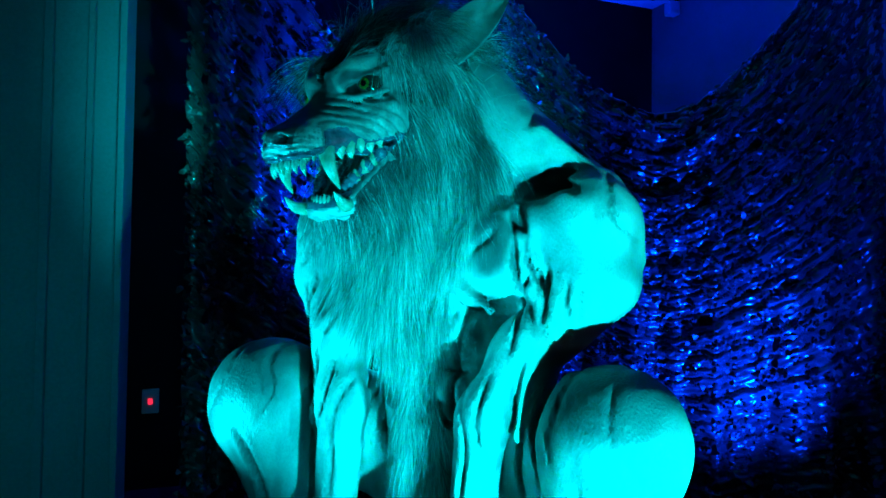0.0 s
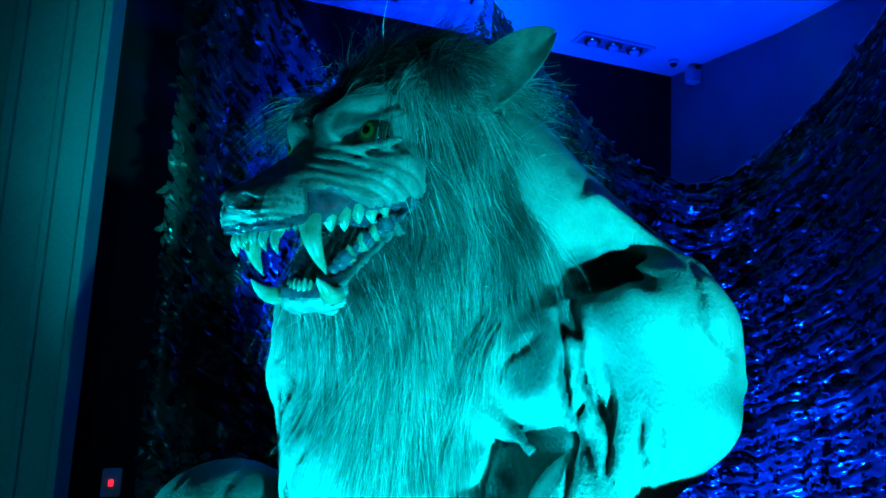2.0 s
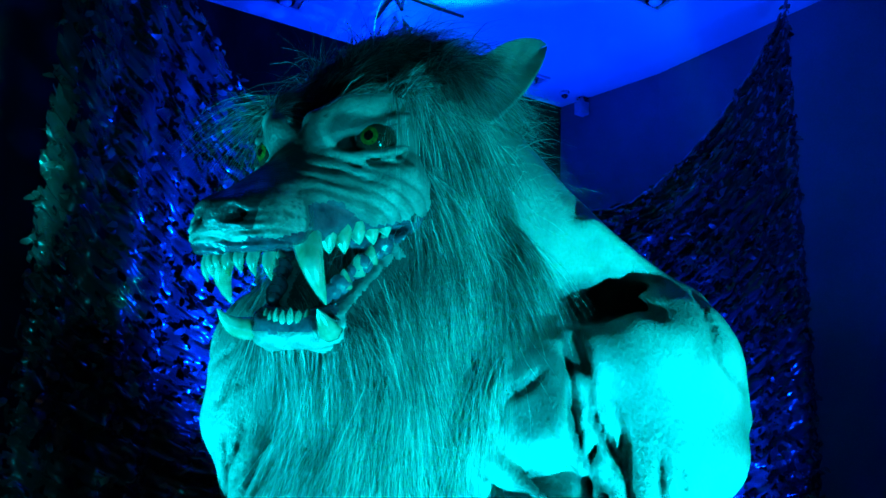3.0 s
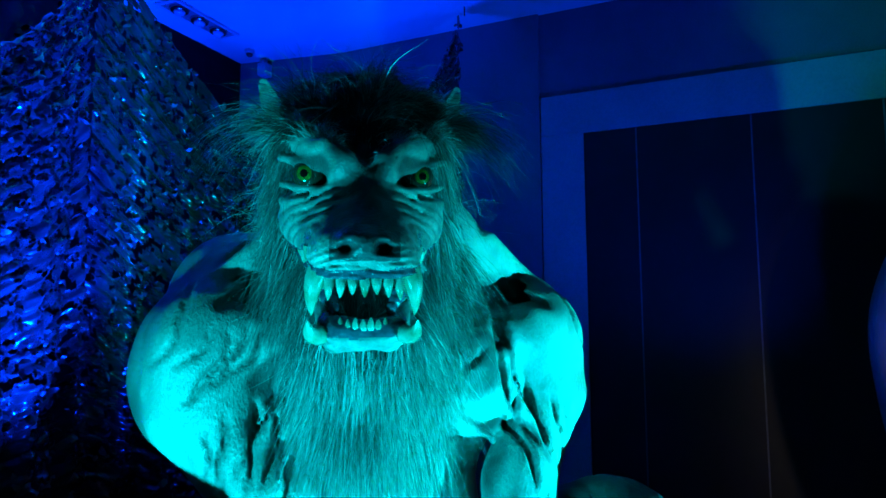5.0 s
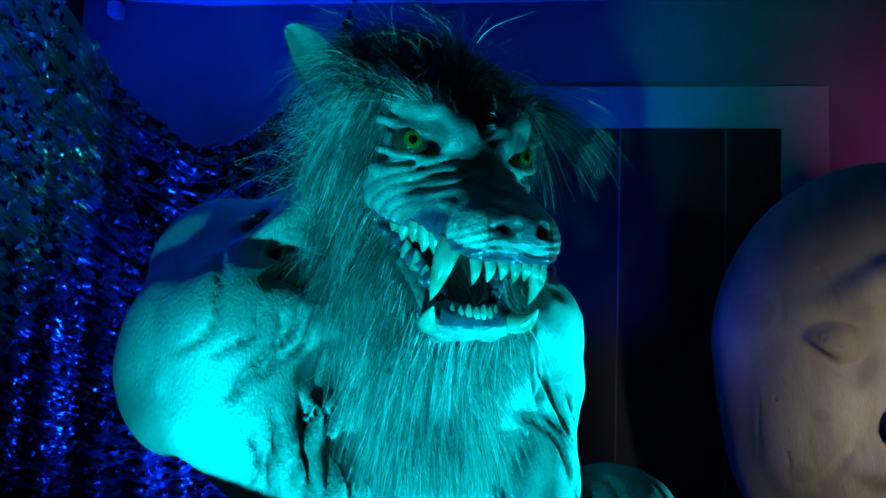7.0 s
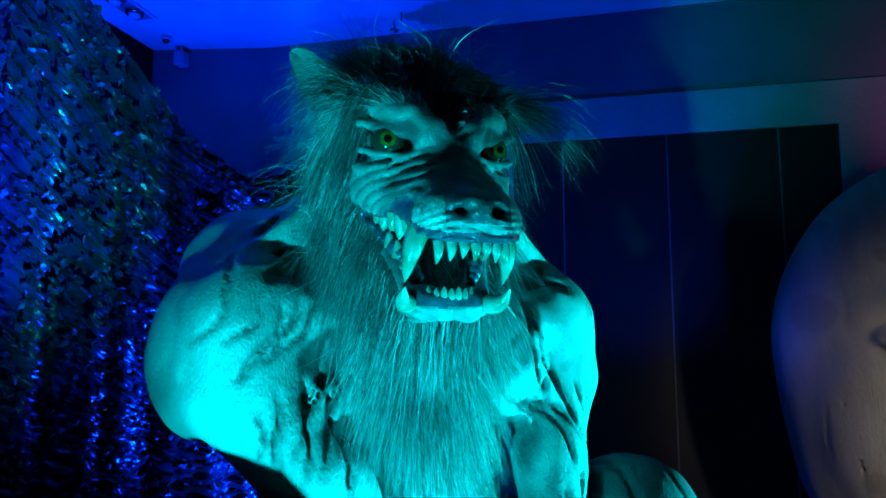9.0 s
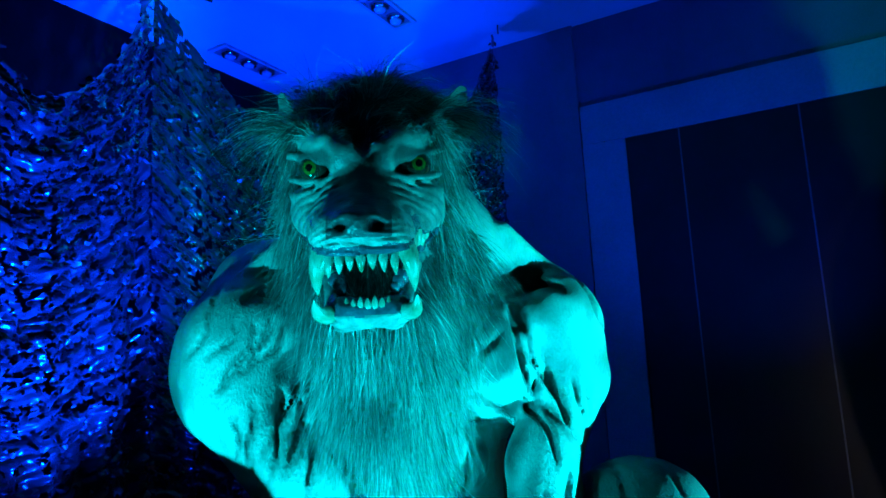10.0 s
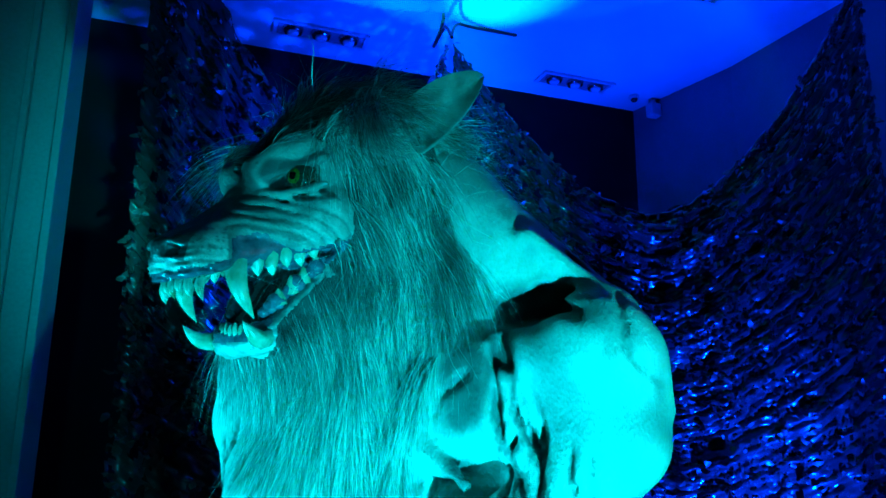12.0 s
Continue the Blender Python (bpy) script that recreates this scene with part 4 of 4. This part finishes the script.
def ear_piece(s):
    """A cupped, pointed ear with some thickness, in head coordinates."""
    base, tip = np.array([0.17, 0.14 * s, 0.035]), np.array([0.03, 0.208 * s, 0.178])
    across, out = np.array([0.42, -0.1 * s, 0.9]), np.array([0.5, 0.85 * s, -0.1])
    across /= np.linalg.norm(across)
    out /= np.linalg.norm(out)
    ns, nt = 16, 15
    V = []
    for side in (0.006, -0.006):
        for i in range(ns):
            a = i / (ns - 1)
            wd = 0.05 * (1 - a) ** 0.75 * (1 + 1.1 * a) + 0.0015
            for j in range(nt):
                t = 2 * j / (nt - 1) - 1
                k = 1 - abs(t) ** 6
                V.append(base + (tip - base) * a + across * wd * t + out * (0.062 * t * t * (1 - 0.6 * a) - 0.03 * (1 - a) + 0.004 * math.sin(5 * t + 7 * a) * (1 - a) + side * k))
    V, n = np.array(V), ns * nt
    F = []
    for i in range(ns - 1):
        for j in range(nt - 1):
            q = [i * nt + j, i * nt + j + 1, (i + 1) * nt + j + 1, (i + 1) * nt + j]
            F += [q, [n + e for e in q[::-1]]]
    for i in range(ns - 1):
        for j in (0, nt - 1):
            F.append([i * nt + j, (i + 1) * nt + j, n + (i + 1) * nt + j, n + i * nt + j])
    # shade painted inside the ear's cup, deepest near the base
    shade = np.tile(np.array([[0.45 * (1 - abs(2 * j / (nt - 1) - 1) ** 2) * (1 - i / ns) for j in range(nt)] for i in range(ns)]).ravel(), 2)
    return V, np.array(F), shade


def wolf():
    rng = np.random.default_rng(11)
    mats = [SKIN, CREASE, FACE_SKIN, BRIDGE, GUM, NOSE, UNDERFUR, TOOTH, SCLERA, IRIS, PUPIL, FUR, DARK_FUR]
    pieces = []
    bv, bf, bpaint = wolf_body()
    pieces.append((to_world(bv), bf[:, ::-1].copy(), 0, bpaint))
    hv, hf, hmat, hpaint = wolf_head()
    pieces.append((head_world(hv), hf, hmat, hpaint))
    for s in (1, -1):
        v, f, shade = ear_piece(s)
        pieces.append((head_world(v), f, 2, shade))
    # padded underlayer of the mane, near-black so gaps between strands stay dark, in head coordinates
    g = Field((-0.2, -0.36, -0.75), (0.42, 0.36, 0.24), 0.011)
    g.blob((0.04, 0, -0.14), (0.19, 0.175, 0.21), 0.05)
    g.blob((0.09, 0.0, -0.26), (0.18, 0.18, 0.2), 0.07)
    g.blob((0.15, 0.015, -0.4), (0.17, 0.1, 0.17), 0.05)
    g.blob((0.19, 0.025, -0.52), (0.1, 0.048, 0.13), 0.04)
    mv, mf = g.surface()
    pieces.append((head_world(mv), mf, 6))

    # teeth
    def add(base, tip, r, bend=(0, 0, 0)):
        v, f = tooth(base, tip, r, bend)
        pieces.append((head_world(v), f, 7))

    for s in (1, -1):
        add((0.472, 0.062 * s, -0.25), (0.446, 0.08 * s, -0.336), 0.0185, (0.014, 0.006 * s, 0))
        add((0.398, 0.05 * s, -0.36), (0.468, 0.084 * s, -0.342), 0.0185, (0.004, 0.012 * s, -0.014))
        for i in range(5):
            x = 0.443 - 0.021 * i
            zz = up_line(x)
            add((x, (0.07 + 0.007 * i) * s, zz + 0.012), (x - 0.004, (0.074 + 0.008 * i) * s, zz - 0.02 - 0.006 * (i % 2) + 0.002 * i), 0.0135)
        for i in range(4):
            x = 0.385 - 0.016 * i
            zz = low_line(x)
            add((x, (0.06 + 0.009 * i) * s, zz - 0.012), (x + 0.008, (0.064 + 0.01 * i) * s, zz + 0.013 + 0.003 * (i % 2)), 0.012)
    for i in range(7):
        y = (i - 3) * 0.0165
        add((0.533 - 6 * y * y, y, -0.28), (0.53 - 6 * y * y, y * 1.06, -0.305 - 0.008 * (i in (0, 6)) - 0.004 * (i % 2)), 0.0082, (0.005, 0, 0))
        y = (i - 3) * 0.0115
        add((0.424 - 6 * y * y, y, -0.362), (0.434 - 6 * y * y, y * 1.05, -0.338 - 0.003 * (i % 2)), 0.0078, (0.003, 0, 0))
    # knobbly wet flesh along both tooth rows
    for s in (1, -1):
        for i in range(10):
            x = 0.46 - 0.0145 * i
            v, f, a = ball_piece((x, (0.062 + 0.0042 * i) * s, up_line(x) + 0.006), 0.011 + 0.003 * (i % 2), (1, 0, 0), 8, 6)
            pieces.append((head_world(v), f, 4))
            x = 0.405 - 0.0085 * i
            v, f, a = ball_piece((x, (0.046 + 0.0052 * i) * s, low_line(x) - 0.004), 0.0105 + 0.003 * (i % 3), (1, 0, 0), 8, 6)
            pieces.append((head_world(v), f, 4))
    # eyes
    for s in (1, -1):
        v, f, a = ball_piece((0.375, 0.091 * s, -0.1), 0.03, (1.0, 0.25 * s, -0.1))
        pieces.append((head_world(v), f, np.where(a < 10, 10, np.where(a < 27, 9, 8))))

    # fur, rooted on the hairy faces of head, mane, chest and crown
    def root(v, f, keep, count):
        n = np.cross(v[f[:, 2]] - v[f[:, 0]], v[f[:, 3]] - v[f[:, 1]])
        area = np.linalg.norm(n, axis=1) * keep
        k = rng.choice(len(f), count, p=area / area.sum())
        t = rng.random((count, 4))
        t /= t.sum(1, keepdims=True)
        return (v[f[k]] * t[..., None]).sum(1), n[k] / (np.linalg.norm(n[k], axis=1, keepdims=True) + 1e-12)

    def clump(p, s):
        return np.stack([wob(p, s, 1.3), wob(p, s, 4.1), wob(p, s, 7.7)], 1)

    c = mv[mf].mean(1)
    p, n = root(mv, mf, (c[:, 0] > -0.15) & (c[:, 2] > -0.68), 60000)
    d = n * np.where(p[:, 2:] < -0.3, 0.12, 0.26) + np.array([-0.12, 0, -1.0]) + 0.4 * clump(p, 0.09) + 0.5 * clump(p, 0.03) + rng.normal(0, 0.14, p.shape)
    d[:, 0] += np.where(p[:, 0] > 0.2, 0.2, -0.1)
    L = rng.uniform(0.09, 0.24, len(p)) * np.where(p[:, 2] > -0.1, 0.6, 1.0) * np.where(p[:, 2] < -0.5, 0.8, 1.0) * np.where((p[:, 2] < -0.28) & (np.abs(p[:, 1]) > 0.1), 0.6, 1.0)
    v, f = strands(p, d, L, rng, 0.36, 0.00062, curl=0.03, wild=0.03)
    # more dark strands higher up: darker fur, and shade put into its tone
    shade = np.clip(0.36 + 0.5 * np.clip((p[:, 2] + 0.36) / 0.14, 0, 1) + 0.45 * wob(p, 0.06, 3), 0.06, 0.96)
    tone = np.where(rng.random(len(p)) < shade, 12, 11)
    pieces.append((head_world(v), f, np.tile(tone, 6)))
    # stray hairs that stand off the mane
    p, n = root(mv, mf, (mv[mf].mean(1)[:, 2] > -0.66), 2500)
    d = n * 0.8 + np.array([0, 0, -0.5]) + rng.normal(0, 0.5, p.shape)
    v, f = strands(p, d, rng.uniform(0.08, 0.2, len(p)), rng, 0.3, 0.0005, curl=0.1)
    pieces.append((head_world(v), f, 11))
    # sides of the face and the beard under the jaw
    c = hv[hf].mean(1)
    away = np.linalg.norm((c - np.array([0.13, 0, 0.05])) * np.array([1, 0, 1]), axis=1) > 0.055
    p, n = root(hv, hf, (hmat == 6) & (c[:, 2] < 0.06) & (away | (np.abs(c[:, 1]) < 0.1)), 22000)
    d = n * 0.42 + np.array([-0.42, 0, -0.85]) + 0.4 * clump(p, 0.05) + rng.normal(0, 0.1, p.shape)
    v, f = strands(p, d, rng.uniform(0.06, 0.19, len(p)), rng, 0.4, 0.0006, curl=0.03, wild=0.03)
    pieces.append((head_world(v), f, np.tile(np.where(rng.random(len(p)) < np.clip(0.7 + 0.5 * wob(p, 0.05, 2), 0.1, 0.95), 12, 11), 6)))
    # swept-back hair of the crown
    p, n = root(hv, hf, (hmat == 6) & (c[:, 2] > -0.05) & (np.abs(c[:, 1]) < 0.125), 20000)
    d = n * 0.24 + np.array([-0.9, 0, 0.1]) + p[:, 1:2] * np.array([0, 4.5, 0]) + 0.6 * clump(p, 0.06) + rng.normal(0, 0.2, p.shape)
    v, f = strands(p, d, rng.uniform(0.05, 0.17, len(p)), rng, 0.45, 0.0006, curl=0.09)
    pieces.append((head_world(v), f, np.tile(np.where(rng.random(len(p)) < 0.65, 12, 11), 6)))
    # long tufts that fall from the ears
    for s, cnt in ((1, 700), (-1, 320)):
        p = np.array([0.29, 0.135 * s, 0.0]) + rng.normal(0, 0.012, (cnt, 3))
        d = np.array([0.45, 0.75 * s, 0.5]) + rng.normal(0, 0.16, (cnt, 3))
        v, f = strands(p, d, rng.uniform(0.08, 0.24, cnt), rng, 0.75, 0.0008, curl=0.03)
        pieces.append((head_world(v), f, np.tile(np.where(rng.random(cnt) < 0.5, 12, 11), 6)))
    # short fur of the forehead
    c = hv[hf].mean(1)
    p, n = root(hv, hf, (c[:, 2] > -0.08 + 0.6 * np.clip(np.abs(c[:, 1]) - 0.03, 0, 0.06)) & (c[:, 0] > 0.2) & (c[:, 2] > -0.1) & (c[:, 0] < 0.44), 24000)
    d = n * 0.22 + np.array([-0.95, 0, 0.35]) + p[:, 1:2] * np.array([0, 3.0, 0]) + 0.5 * clump(p, 0.04) + rng.normal(0, 0.2, p.shape)
    v, f = strands(p, d, rng.uniform(0.02, 0.075, len(p)), rng, 0.2, 0.0006, curl=0.05)
    pieces.append((head_world(v), f, np.tile(np.where(rng.random(len(p)) < 0.35, 12, 11), 6)))
    # strip of chest and belly hair, in body coordinates
    c = bv[bf].mean(1)
    nz = np.cross(bv[bf[:, 2]] - bv[bf[:, 0]], bv[bf[:, 3]] - bv[bf[:, 1]])
    strip = (np.abs(c[:, 0] + 0.01) < 0.04 + 0.45 * np.clip(c[:, 2] - 1.52, 0, 0.3)) & (c[:, 1] > 0.05) & (c[:, 2] > 1.0) & (c[:, 2] < 1.8)
    p, n = root(bv, bf[:, ::-1].copy(), strip, 12000)
    n = -n
    d = np.array([0, 0.45, -0.9]) + 0.5 * clump(p, 0.05) + rng.normal(0, 0.18, p.shape)
    v, f = strands(p, d, rng.uniform(0.08, 0.2, len(p)), rng, 0.5, 0.0006, curl=0.06)
    pieces.append((to_world(v), f, np.tile(np.where(rng.random(len(p)) < 0.25, 12, 11), 6)))
    o = mesh_of("werewolf_statue", pieces, mats)
    return tagged(o, "crouching pale werewolf figure with grey mane and bared fangs", "statue")


wolf()
bm = bmesh.new()
bmesh.ops.create_icosphere(bm, subdivisions=4, radius=1)
for q in bm.verts:
    k = 1 + 0.08 * noise.noise(q.co * 2.3) + 0.03 * noise.noise(q.co * 8)
    q.co = Vector((q.co.x * 0.78 * k, q.co.y * 0.7 * k, min(q.co.z * 0.8 * k, 0.6) * 0.86))
    q.co.z = max(q.co.z, 0)
bmesh.ops.translate(bm, vec=(0.05, 1.68, 0), verts=bm.verts)
tagged(part("rock_plinth", bm, ROCK, None, "", True), "low dark rock that the werewolf crouches on", "rock")
